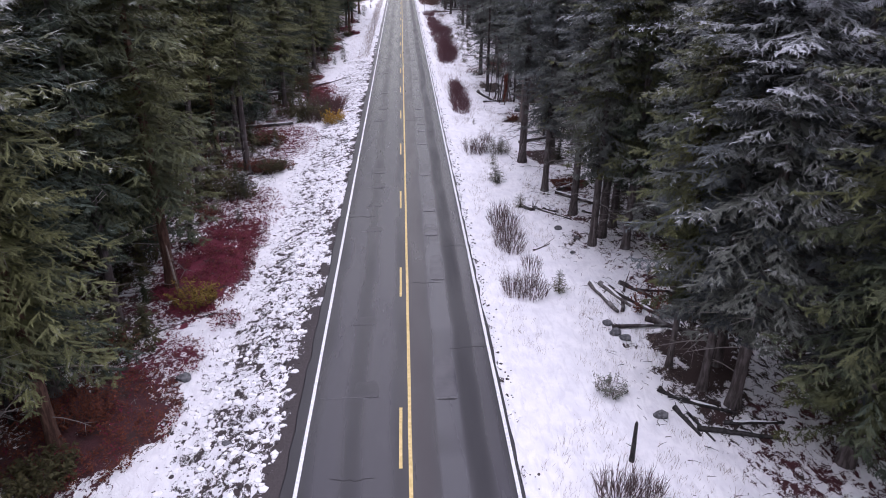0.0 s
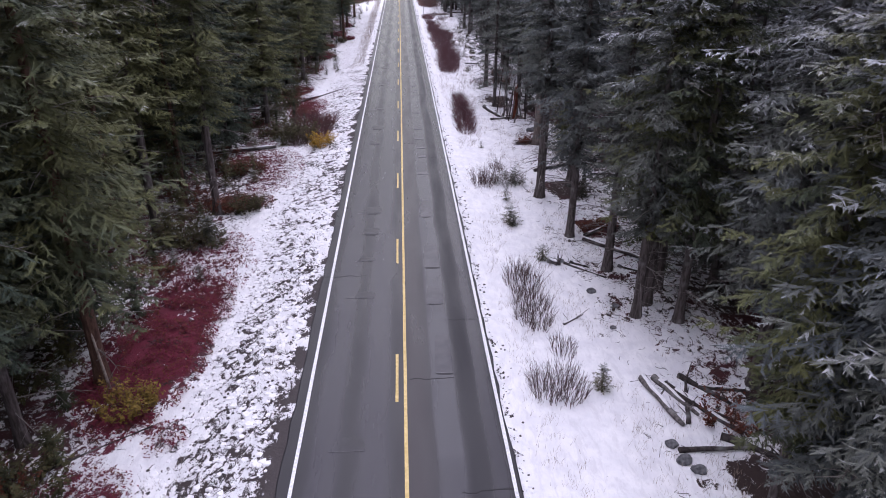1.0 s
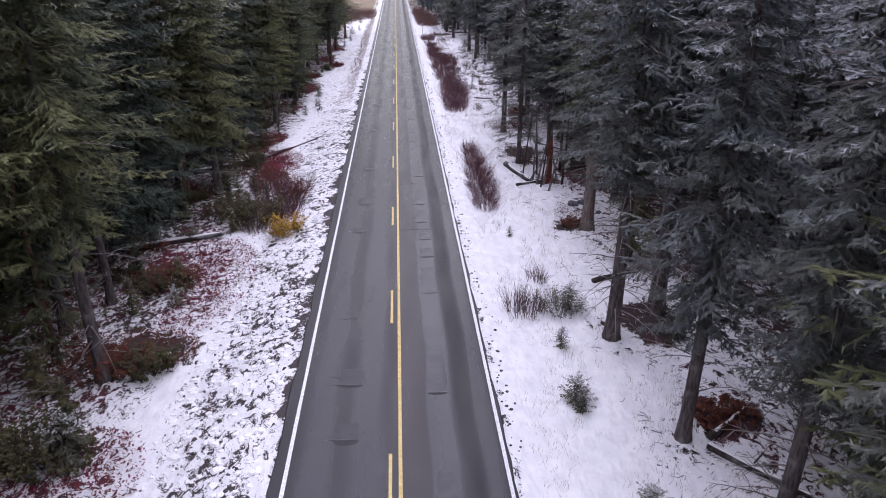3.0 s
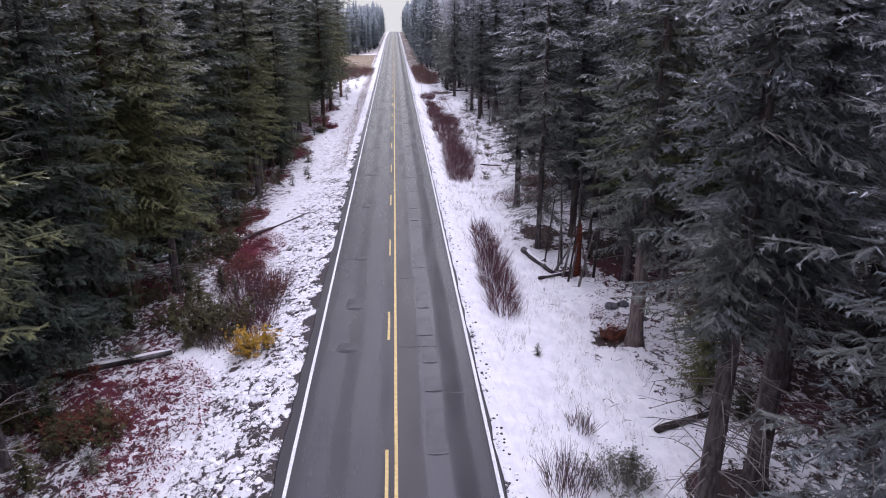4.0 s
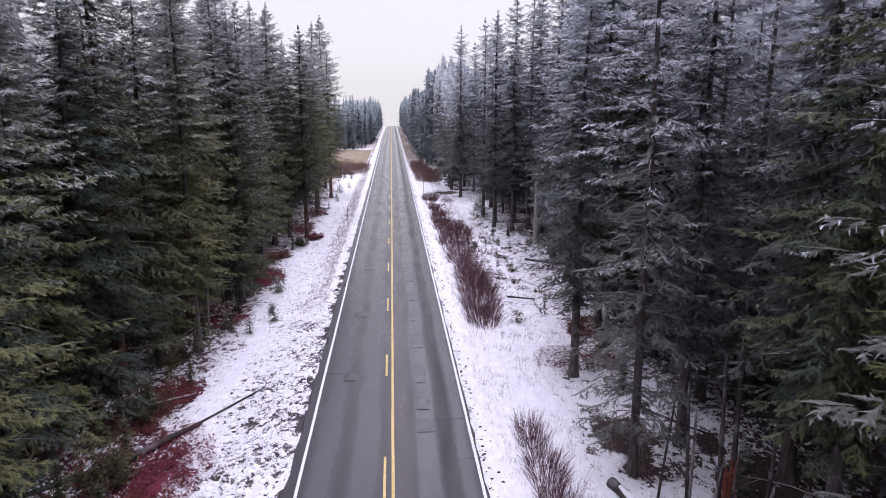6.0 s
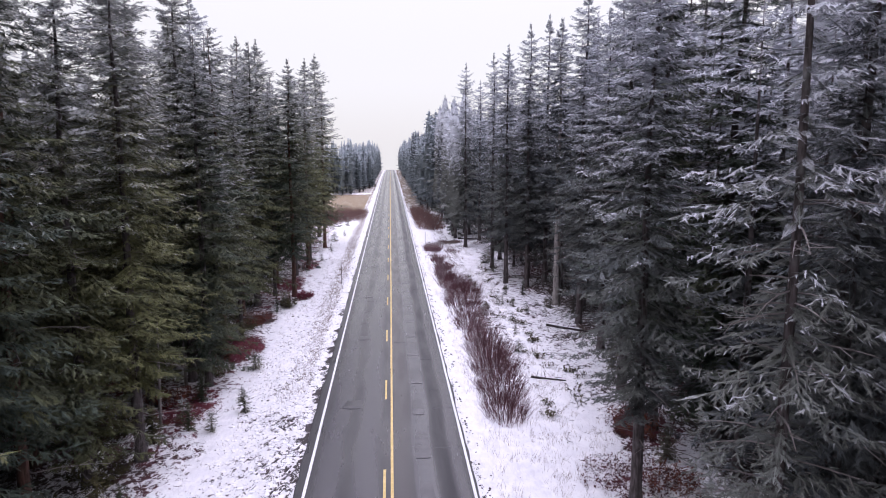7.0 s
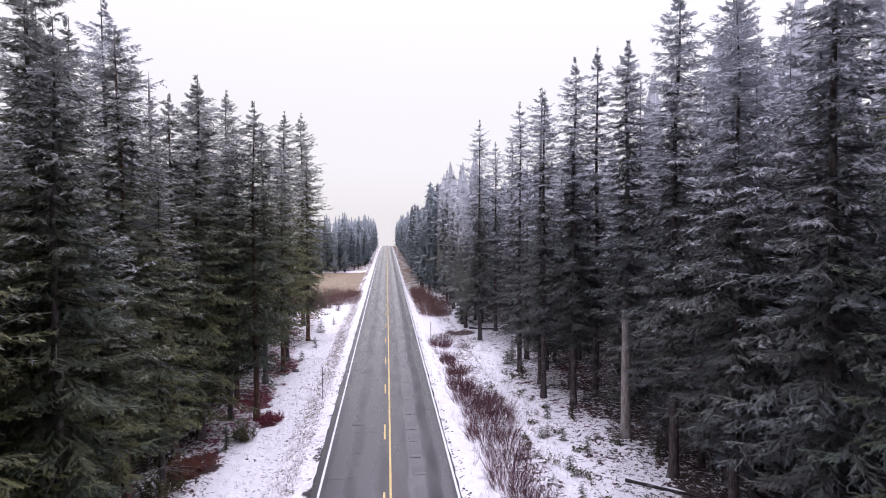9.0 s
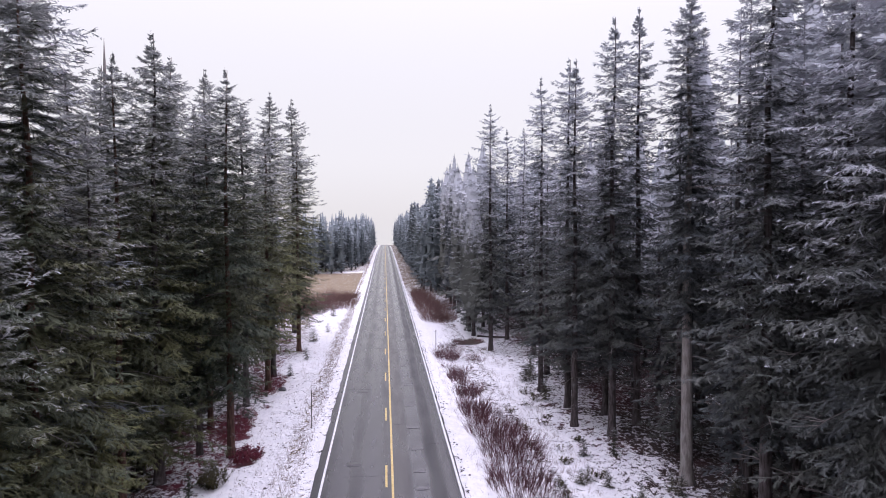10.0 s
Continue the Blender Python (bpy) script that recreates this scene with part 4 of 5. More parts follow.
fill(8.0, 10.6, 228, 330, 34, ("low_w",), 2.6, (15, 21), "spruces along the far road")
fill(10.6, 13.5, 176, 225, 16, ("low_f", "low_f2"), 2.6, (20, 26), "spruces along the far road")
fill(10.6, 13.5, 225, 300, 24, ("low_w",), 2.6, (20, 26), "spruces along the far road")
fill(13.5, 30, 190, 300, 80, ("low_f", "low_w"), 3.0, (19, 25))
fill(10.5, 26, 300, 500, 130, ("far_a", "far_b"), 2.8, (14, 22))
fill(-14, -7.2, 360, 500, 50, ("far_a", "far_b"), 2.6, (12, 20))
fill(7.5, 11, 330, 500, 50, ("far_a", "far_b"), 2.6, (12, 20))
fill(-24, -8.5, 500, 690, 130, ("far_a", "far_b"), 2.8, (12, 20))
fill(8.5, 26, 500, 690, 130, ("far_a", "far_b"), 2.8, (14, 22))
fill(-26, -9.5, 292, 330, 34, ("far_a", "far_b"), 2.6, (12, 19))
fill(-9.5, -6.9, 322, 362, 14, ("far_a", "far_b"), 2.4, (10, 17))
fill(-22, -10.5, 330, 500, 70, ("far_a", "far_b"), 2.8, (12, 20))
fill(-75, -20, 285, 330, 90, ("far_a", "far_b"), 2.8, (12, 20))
fill(-60, -31, 6, 280, 180, ("rough_g",), 3.4, (20, 26))
fill(32, 62, 6, 250, 180, ("rough_a",), 3.4, (20, 26))
fill(-64, -12, -50, 10, 70, ("rough_g",), 3.4, (18, 25))
fill(11.5, 66, -50, 10, 70, ("rough_a",), 3.4, (18, 25))
fill(30, 66, 250, 500, 90, ("rough_a",), 5.0, (17, 21))
joined_forest(WOODS, "spruce_forest", "deep frosted spruce forest on both sides of the road, haze painted into far trees")


# ---- shrubs and low growth ----
def add_stem(s, base, d, length, thick, bend, r):
    """A thin three-sided stem that tapers and bends."""
    base, d = np.array(base, float), np.array(d, float)
    side = np.array((r.uniform(-1, 1), r.uniform(-1, 1), 0.0))
    p1 = base + d * length * 0.5 + side * bend * 0.3 * length
    p2 = base + d * length + side * bend * length
    ring = [np.array((math.cos(a), math.sin(a), 0)) for a in (0, 2.094, 4.189)]
    v = [base + q * thick for q in ring] + [p1 + q * thick * 0.7 for q in ring] + [p2]
    s.add(v, [[0, 1, 4, 3], [1, 2, 5, 4], [2, 0, 3, 5], [3, 4, 6], [4, 5, 6], [5, 3, 6]])


def add_spike(s, base, d, length, thick):
    base, d = np.array(base, float), np.array(d, float)
    s.add([base + np.array((thick, 0, 0)), base + np.array((-thick * 0.5, thick * 0.87, 0)), base + np.array((-thick * 0.5, -thick * 0.87, 0)), base + d * length], [[0, 1, 3], [1, 2, 3], [2, 0, 3]])


def add_leaf(s, p, size, r):
    a, b = r.uniform(0, 6.28), r.uniform(-0.7, 0.7)
    u = np.array((math.cos(a), math.sin(a), b)) * size
    w = np.array((-math.sin(a), math.cos(a), r.uniform(-0.6, 0.6))) * size * 0.5
    p = np.array(p, float)
    s.add([p - u, p - w, p + u, p + w + np.array((0, 0, size * 0.2))], [[0, 1, 2], [0, 2, 3]])


def bush(name, x, y, wide, long, tall, stems, mat, label, seed, leaves=0, leaf_mat=None, thick=0.011, lean=0.5, group=""):
    """A leafless or thinly leaved shrub: many thin stems that fan out of the ground."""
    r = random.Random(seed)
    z = ground_z(x, y)
    s, lv = Soup(), Soup()
    for i in range(stems):
        a, q = r.uniform(0, 6.28), math.sqrt(r.random())
        bx, by = wide * q * math.cos(a), long * q * math.sin(a)
        h = tall * r.uniform(0.4, 1.12) * (1 - 0.35 * q * q) * (1 + 0.35 * noise.noise(Vector(((x + bx) * 1.1, (y + by) * 1.1, 3))))
        d = (math.cos(a) * lean * q + r.gauss(0, 0.19), math.sin(a) * lean * q * 0.7 + r.gauss(0, 0.19), 1.0)
        bz = ground_z(x + bx, y + by) - z - 0.04
        add_stem(s, (bx, by, bz), d, h, thick * r.uniform(0.6, 1.3), r.uniform(0.0, 0.32), r)
        for j in range(2):
            t = r.uniform(0.25, 0.75)
            e = (d[0] + r.uniform(-0.5, 0.5), d[1] + r.uniform(-0.5, 0.5), r.uniform(0.6, 1.0))
            add_spike(s, (bx + d[0] * h * t, by + d[1] * h * t, bz + h * t), e, h * (1 - t) * r.uniform(0.6, 1.1), thick * 0.7)
        for j in range(leaves):
            t = r.uniform(0.3, 1.1)
            add_leaf(lv, (bx + d[0] * h * t + r.uniform(-0.1, 0.1), by + d[1] * h * t + r.uniform(-0.1, 0.1), bz + h * t), r.uniform(0.04, 0.09) * (1.2 if leaf_mat == leaf_olive else 0.7 if leaf_mat == leaf_grey else 1), r)
    if leaves:
        ob = tagged(new(name), label, "shrub", group)
        tagged(part("branchwork", s.mesh("branchwork", mat), ob), kind="stuff")
        tagged(part("foliage", lv.mesh("foliage", leaf_mat), ob), kind="stuff")
    else:
        ob = tagged(new(name, s.mesh(name, mat)), label, "shrub", group)
    ob.location = (x, y, z)
    return ob


RW, BW = "leafless dark red willow shrub standing in snow", "leafless brown willow shrub standing in snow"
WILLOWS = [  # x, y, half width, half length, height, stems, red
    (7.0, 16.4, 0.55, 0.7, 1.3, 70, 0), (7.9, 16.6, 0.4, 0.5, 1.0, 40, 0), (6.2, 30.8, 0.75, 1.1, 1.3, 110, 0), (6.3, 36.9, 0.6, 1.6, 1.4, 110, 0), (7.1, 33.6, 0.4, 0.8, 0.8, 36, 0),
    (6.3, 40.0, 0.6, 1.3, 1.5, 80, 0), (6.1, 55.6, 0.6, 0.9, 1.5, 70, 0), (7.4, 58.9, 0.35, 0.5, 1.0, 30, 0), (6.1, 70.6, 0.55, 1.6, 1.4, 120, 1), (6.2, 73.6, 0.6, 1.8, 1.7, 150, 1), (6.3, 76.9, 0.6, 1.9, 1.7, 150, 1),
    (6.4, 80.4, 0.5, 1.7, 1.5, 110, 1), (6.4, 83.6, 0.45, 1.3, 1.3, 80, 1), (6.5, 100.9, 0.8, 1.8, 1.5, 170, 1), (6.8, 104.3, 0.95, 2.0, 1.7, 210, 1), (7.0, 108.2, 1.0, 2.1, 1.8, 220, 1),
    (7.1, 112.1, 1.0, 2.1, 1.7, 210, 1), (7.1, 115.9, 0.8, 1.9, 1.6, 160, 1), (6.6, 119.7, 0.7, 1.8, 1.5, 130, 1), (7.3, 123.7, 0.9, 1.8, 1.4, 120, 1), (6.9, 127.7, 1.1, 2.0, 1.6, 170, 1),
    (7.5, 132.4, 1.2, 2.2, 1.9, 220, 1), (6.9, 137.0, 1.1, 2.2, 1.8, 190, 1), (6.4, 141.7, 0.7, 1.8, 1.5, 120, 1), (6.5, 147.2, 0.6, 1.6, 1.3, 90, 1), (6.2, 153.4, 0.5, 1.6, 1.3, 80, 1), (6.2, 162.4, 0.8, 1.8, 1.5, 110, 1),
    (6.9, 190.5, 1.3, 3.0, 2.0, 100, 1), (6.9, 197.6, 1.3, 4.0, 2.1, 110, 1), (6.7, 205.8, 1.3, 4.5, 2.6, 150, 1), (6.6, 214.6, 1.2, 4.0, 2.6, 140, 1), (8.9, 202.0, 1.3, 4.0, 2.4, 120, 1), (8.3, 190.0, 1.2, 3.0, 2.2, 100, 1), (6.2, 222.3, 0.9, 3.5, 2.2, 150, 1),
    (-7.9, 212.0, 1.9, 5.5, 2.7, 170, 1), (-11.2, 209.0, 2.0, 6.0, 3.2, 200, 1), (-13.8, 205.0, 2.0, 6.0, 3.3, 180, 1), (-10.0, 223.0, 1.8, 4.0, 2.6, 130, 1), (-7.1, 222.6, 0.9, 2.5, 2.0, 80, 1), (-16.5, 207.4, 2.4, 3.2, 3.2, 180, 1),
    (-7.4, 74.6, 0.8, 1.6, 1.9, 120, 1), (-8.4, 72.7, 0.9, 1.5, 2.0, 130, 1), (-9.4, 70.3, 1.0, 1.2, 1.7, 110, 0), (-7.3, 69.4, 0.6, 1.0, 1.7, 90, 1), (-9.2, 76.0, 0.9, 1.4, 1.6, 100, 1), (-8.6, 67.9, 0.8, 0.8, 1.3, 80, 0), (-7.1, 71.0, 0.5, 1.2, 1.4, 90, 0)]
for i, (x, y, w, l, h, n, red) in enumerate(WILLOWS):
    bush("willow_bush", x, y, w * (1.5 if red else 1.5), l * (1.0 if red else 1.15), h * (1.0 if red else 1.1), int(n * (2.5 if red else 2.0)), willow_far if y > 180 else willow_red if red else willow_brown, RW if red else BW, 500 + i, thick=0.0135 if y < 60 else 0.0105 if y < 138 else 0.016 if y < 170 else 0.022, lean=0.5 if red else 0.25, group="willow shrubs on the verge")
rv = random.Random(64)
for i in range(34):
    y = 119 + 2.6 * i * 0.62 + rv.uniform(-1, 1)
    x = rv.uniform(5.3, 8.9)
    bush("willow_bush", x, y, rv.uniform(0.4, 0.9), rv.uniform(0.5, 1.3), rv.uniform(0.5, 1.2), rv.randint(30, 80), willow_red if rv.random() < 0.7 else willow_brown, "low scattered willow shrub on the snowy verge", 560 + i, thick=0.011, group="willow shrubs on the verge")
for i in range(30):
    x, y = rv.uniform(8.6, 12.4), 100 + i * 1.6 + rv.uniform(-1, 1)
    bush("low_shrub", x, y, rv.uniform(0.2, 0.5), rv.uniform(0.2, 0.5), rv.uniform(0.35, 0.8), rv.randint(14, 30), willow_brown, "small dark leafless shrub in snow", 600 + i, 3, leaf_olive, 0.010, group="low shrubs on the verge")
LEAFY = [("rust_bush", 12.2, 47.0, 1.2, 1.0, 0.5, 90, 14, leaf_rust, "low dark rust-brown mound among fallen logs"), ("rust_bush", -12.2, 60.6, 1.5, 1.1, 1.2, 120, 18, leaf_rust, "dark rust and olive shrub at a spruce's foot"), ("rust_bush", 11.0, 66.6, 0.5, 0.6, 0.8, 50, 14, leaf_rust, "rust-brown shrub at a thick trunk's foot"), ("rust_bush", 12.3, 28.8, 1.0, 1.2, 0.9, 70, 10, leaf_rust, "dark rust-brown shrub among fallen logs"),  # name, x, y, half width, half length, height, stems, leaves a stem, leaf material, label
    ("yellow_bush", -6.8, 66.7, 0.75, 0.8, 1.4, 80, 22, leaf_yellow, "low shrub full of yellow autumn leaves by the road"), ("yellow_bush", -10.7, 31.0, 0.9, 1.0, 1.2, 80, 22, leaf_ochre, "yellow-leaved shrub beside a red shrub patch"),
    ("rust_bush", -7.0, 73.4, 0.6, 1.0, 1.5, 70, 10, leaf_rust, "rust-coloured autumn shrub on the snowy bank"), ("rust_bush", -9.6, 77.3, 1.3, 2.0, 1.3, 130, 18, leaf_rust, "rust-coloured autumn shrub on the snowy bank"),
    ("olive_bush", -9.0, 69.5, 1.5, 1.6, 1.9, 150, 24, leaf_olive, "olive-brown leafy shrub beneath spruces"), ("olive_bush", -10.4, 52.3, 0.9, 0.9, 1.2, 80, 18, leaf_olive, "olive-brown leafy shrub beneath spruces"),
    ("rust_bush", -11.6, 52.4, 1.1, 0.9, 1.0, 80, 16, leaf_rust, "rust-coloured shrub at a spruce's foot"), ("olive_bush", -13.3, 47.1, 1.4, 1.2, 1.8, 100, 18, leaf_olive, "dark olive shrub beside a thick trunk"),
    ("olive_bush", -12.2, 59.7, 1.3, 1.0, 1.3, 80, 16, leaf_olive, "olive-brown leafy shrub beneath spruces"), ("olive_bush", -12.7, 26.4, 1.4, 1.3, 1.6, 100, 18, leaf_olive, "dark olive shrub between spruce trunks"),
    ("olive_bush", -12.5, 18.4, 1.0, 0.8, 1.0, 80, 16, leaf_olive, "olive-brown low shrub in rust litter"),     ("rust_bush", -12.5, 114.0, 0.9, 1.4, 0.9, 80, 16, leaf_rust, "rust-coloured shrub at the forest's edge"), ("rust_bush", -12.2, 124.2, 1.0, 1.3, 0.9, 80, 16, leaf_rust, "rust-coloured shrub at the forest's edge"),
    ("olive_bush", -9.9, 130.4, 0.6, 0.8, 1.2, 60, 18, leaf_olive, "small olive shrub on the snowy bank"), ("red_bush", -8.8, 135.0, 0.8, 1.1, 0.6, 80, 16, leaf_red, "low crimson shrub on the snowy bank"),
    ("olive_bush", -11.8, 82.3, 0.9, 0.9, 1.0, 60, 14, leaf_olive, "olive-brown leafy shrub by a fallen log"),
    ("olive_bush", 8.3, 22.1, 0.55, 0.5, 0.75, 60, 9, leaf_grey, "grey-green low shrub standing in clean snow"), ("olive_bush", 7.9, 55.6, 1.1, 0.9, 1.25, 120, 12, leaf_grey, "grey-green shrub beside a willow on the verge"),
    ("rust_bush", 12.4, 92.0, 1.0, 1.2, 1.0, 70, 12, leaf_rust, "rust-brown shrub at the forest's edge"), ("rust_bush", 13.0, 98.0, 1.1, 1.4, 1.1, 80, 12, leaf_rust, "rust-brown shrub at the forest's edge")]
for i, (name, x, y, w, l, h, n, k, mat, label) in enumerate(LEAFY):
    bush(name, x, y, w, l, h, n, willow_brown, label, 700 + i, k, mat, 0.009, group="autumn shrubs")

ru = random.Random(90)
for i in range(26):
    x, y = ru.uniform(-15.5, -11.8), 14 + i * 4.6 + ru.uniform(-1.5, 1.5)
    kind = ru.choice(("olive_bush", "olive_bush", "rust_bush"))
    bush(kind, x, y, ru.uniform(0.8, 1.4), ru.uniform(0.8, 1.5), ru.uniform(0.8, 1.7), 60, willow_brown, "dark olive undergrowth shrub beneath spruces" if kind[0] == "o" else "rust-brown undergrowth shrub beneath spruces", 800 + i, 18, leaf_olive if kind[0] == "o" else leaf_rust, 0.009, group="autumn shrubs")
YOUNG = [(-8.5, 103.6, 1.5), (-9.4, 111.5, 1.4), (-9.7, 100.9, 1.3), (-11.7, 102.5, 1.5), (6.9, 48.4, 1.3), (7.2, 52.3, 1.1), (8.3, 55.7, 1.5), (7.9, 42.8, 1.0), (8.0, 30.8, 1.3), (7.0, 47.8, 0.9), (-11.4, 46.7, 2.0), (-12.6, 43.5, 1.3),
         (-10.8, 41.9, 1.1), (-11.1, 58.1, 1.1), (6.9, 65.1, 0.7), (-9.0, 105.3, 1.0), (-12.5, 66.7, 1.2), (-10.1, 130.2, 1.2), (14.5, 125.7, 1.1), (10.3, 127.7, 0.9), (11.6, 127.1, 1.0), (14.7, 125.0, 1.2),
         (10.6, 121.7, 0.9), (12.4, 124.3, 1.1), (10.8, 128.1, 1.0), (-10.3, 132.3, 0.9), (-9.4, 158.3, 1.2), (-8.7, 165.6, 1.4), (-9.1, 177.0, 1.8), (-7.9, 183.9, 1.3), (-8.3, 199.8, 2.0), (9.5, 112.9, 1.0), (10.1, 117.6, 0.9), (11.7, 131.9, 1.2), (12.2, 151.4, 1.6)]
for i, (x, y, h) in enumerate(YOUNG):
    kind = ("young_a", "young_b")[i % 3 == 1]
    s = h / KINDS[kind]["height"]
    spruce_at(kind, x, y, (s, s), rng.uniform(0, 6.28), "young spruces on the verges", "young_spruce")


SAPLINGS = [(-11.9, 84.6, 1.9), (-10.9, 79.4, 1.7), (-12.2, 88.4, 2.2), (-11.2, 92.2, 1.6), (-12.9, 57.2, 2.2), (-12.8, 38.2, 2.4), (-13.3, 31.2, 2.0), (-12.6, 24.4, 1.8), (-9.6, 68.6, 2.2), (-10.4, 67.9, 1.8), (-9.1, 73.4, 1.6), (-10.2, 74.6, 2.0), (-11.8, 73.6, 2.6), (-10.8, 72.2, 2.4), (-11.4, 69.6, 2.3), (-9.9, 71.0, 1.7), (-13.8, 61.0, 2.4), (-12.4, 48.8, 2.2), (-13.6, 46.2, 2.8), (-11.6, 47.0, 1.8), (-14.2, 50.6, 2.6), (-13.4, 26.6, 2.4), (-12.2, 28.0, 1.9), (-14.4, 34.2, 2.8),
            (-13.9, 44.0, 2.2), (-11.5, 60.4, 1.8), (-12.8, 80.2, 2.2), (-13.4, 85.6, 2.6), (-12.6, 93.2, 2.0), (-12.4, 99.6, 2.2), (-11.4, 105.4, 2.0), (-12.4, 111.6, 2.4), (-11.8, 119.0, 1.8), (-13.0, 77.2, 2.4), (-14.0, 70.2, 3.0), (-11.0, 101.2, 1.8), (-10.6, 128.4, 1.7),
            (13.9, 40.6, 2.4), (12.6, 52.6, 2.2), (13.8, 58.8, 2.6), (13.4, 78.0, 2.6), (12.4, 88.6, 2.4), (14.6, 86.4, 2.8), (13.2, 94.6, 2.2), (14.8, 107.6, 2.4), (13.4, 131.4, 1.8), (14.2, 27.4, 2.6), (16.2, 122.4, 2.2), (13.0, 153.0, 2.2), (12.4, 144.8, 2.0)]
for x, y, h in SAPLINGS:
    kind = "sapling_g" if x < 0 else "sapling_f"
    s = h / KINDS[kind]["height"]
    spruce_at(kind, x, y, (s * rng.uniform(0.9, 1.2), s), rng.uniform(0, 6.28), "spruce saplings", "spruce_sapling")


def low_cover():
    """Countless leaves of the low red and rust shrubs."""
    r = random.Random(77)
    red, rust, maroon = Soup(), Soup(), Soup()
    for i, (cx, cy, rx, ry, k, *dull) in enumerate(RED):
        for j in range(int(rx * ry * 260 * k)):
            a, q = r.uniform(0, 6.28), math.sqrt(r.random()) * 1.12
            x, y = cx + rx * q * math.cos(a), cy + ry * q * math.sin(a)
            if noise.noise(Vector((x * 0.9, y * 0.9, 5))) < -0.25:
                continue
            z = ground_z(x, y)
            target = maroon if cx > 0 else rust if (dull and r.random() < 0.85) or r.random() < 0.3 else red
            for t in range(3):
                add_leaf(target, (x + r.uniform(-0.1, 0.1), y + r.uniform(-0.1, 0.1), z + r.uniform(0.02, 0.30)), r.uniform(0.03, 0.07), r)
    tagged(new("red_shrub_cover", red.mesh("red_shrub_cover", leaf_red)), "low crimson huckleberry leaves over snow", "shrub", kind="stuff")
    tagged(new("rust_shrub_cover", rust.mesh("rust_shrub_cover", leaf_rust)), "low rust-brown leaves and dead ferns", "shrub", kind="stuff")
    tagged(new("maroon_shrub_cover", maroon.mesh("maroon_shrub_cover", leaf_maroon)), "low dark maroon leaves beneath frosted spruces", "shrub", kind="stuff")


low_cover()


def grass():
    """Dry stalks that stand out of the snow in loose tufts."""
    r = random.Random(78)
    s = Soup()

    def tuft(x, y, n, h):
        for i in range(n):
            bx, by = x + r.gauss(0, 0.12), y + r.gauss(0, 0.16)
            add_spike(s, (bx, by, ground_z(bx, by) - 0.02), (r.uniform(-0.5, 0.5), r.uniform(-0.5, 0.5), 1), h * r.uniform(0.4, 1.2), 0.007)

    for i in range(5200):
        x, y = r.uniform(4.7, 11.5), 10 + 160 * r.random() ** 1.2
        if noise.noise(Vector((x * 0.5, y * 0.2, 9))) > (-0.05 if y < 80 else -0.3):
            tuft(x, y, r.randint(2, 6), 0.42 if y > 80 else 0.34)
    for i in range(1100):
        x, y = r.uniform(-9.5, -5.0), 10 + 165 * r.random()
        if noise.noise(Vector((x * 0.5, y * 0.2, 9))) > 0.0 or y > 100:
            tuft(x, y, r.randint(2, 6), 0.32)
    for i in range(1500):
        tuft(-5.1 - 1.5 * r.random() ** 1.5, r.uniform(104, 230), 5, 0.45)
    tagged(new("dry_grass", s.mesh("dry_grass", grass_tan)), "dry tan grass stalks standing out of snow", "grass", kind="stuff")


grass()


def clods():
    """Gravel clods and snow crumbs thrown up along the road."""
    r = random.Random(79)
    dark, white = Soup(), Soup()

    def lump(s, x, y, size, flat):
        n = 5
        z = ground_z(x, y)
        a0 = r.uniform(0, 6.28)
        ring = [(x + size * r.uniform(0.6, 1.3) * math.cos(a0 + 6.283 * i / n), y + size * r.uniform(0.6, 1.3) * math.sin(a0 + 6.283 * i / n)) for i in range(n)]
        v = [(a, b, z - 0.03) for a, b in ring] + [(x + (a - x) * 0.6, y + (b - y) * 0.6, z + size * flat * r.uniform(0.6, 1.2)) for a, b in ring]
        s.add(v, [[i, (i + 1) % n, n + (i + 1) % n, n + i] for i in range(n)] + [[n + i for i in range(n)]])

    for i in range(1800):
        y = 10 + 150 * r.random() ** 1.7
        x = -4.55 - 4.4 * r.random() ** 1.3
        lump(dark, x, y, r.uniform(0.03, 0.10) * (1 if r.random() < 0.94 else 1.6), 0.3)
    for i in range(2600):
        y = 10 + 160 * r.random() ** 1.3
        lump(white, -4.6 - 4.2 * r.random() ** 1.2, y, r.uniform(0.05, 0.24), 0.22)
    for i in range(800):
        y = 10 + 170 * r.random() ** 1.1
        if noise.noise(Vector((0, y * 0.35, 15))) > -0.25:
            lump(dark if r.random() < 0.7 else white, 3.95 + abs(r.gauss(0, 0.24)), y, r.uniform(0.03, 0.10), 0.45)
    tagged(new("gravel_clods", dark.mesh("gravel_clods", clod_mat)), "dark gravel clods scattered over the snowy shoulder", "gravel", kind="stuff")
    tagged(new("snow_crumbs", white.mesh("snow_crumbs", snow_mat)), "crumbs of ploughed snow along the shoulder", "snow", kind="stuff")


clods()


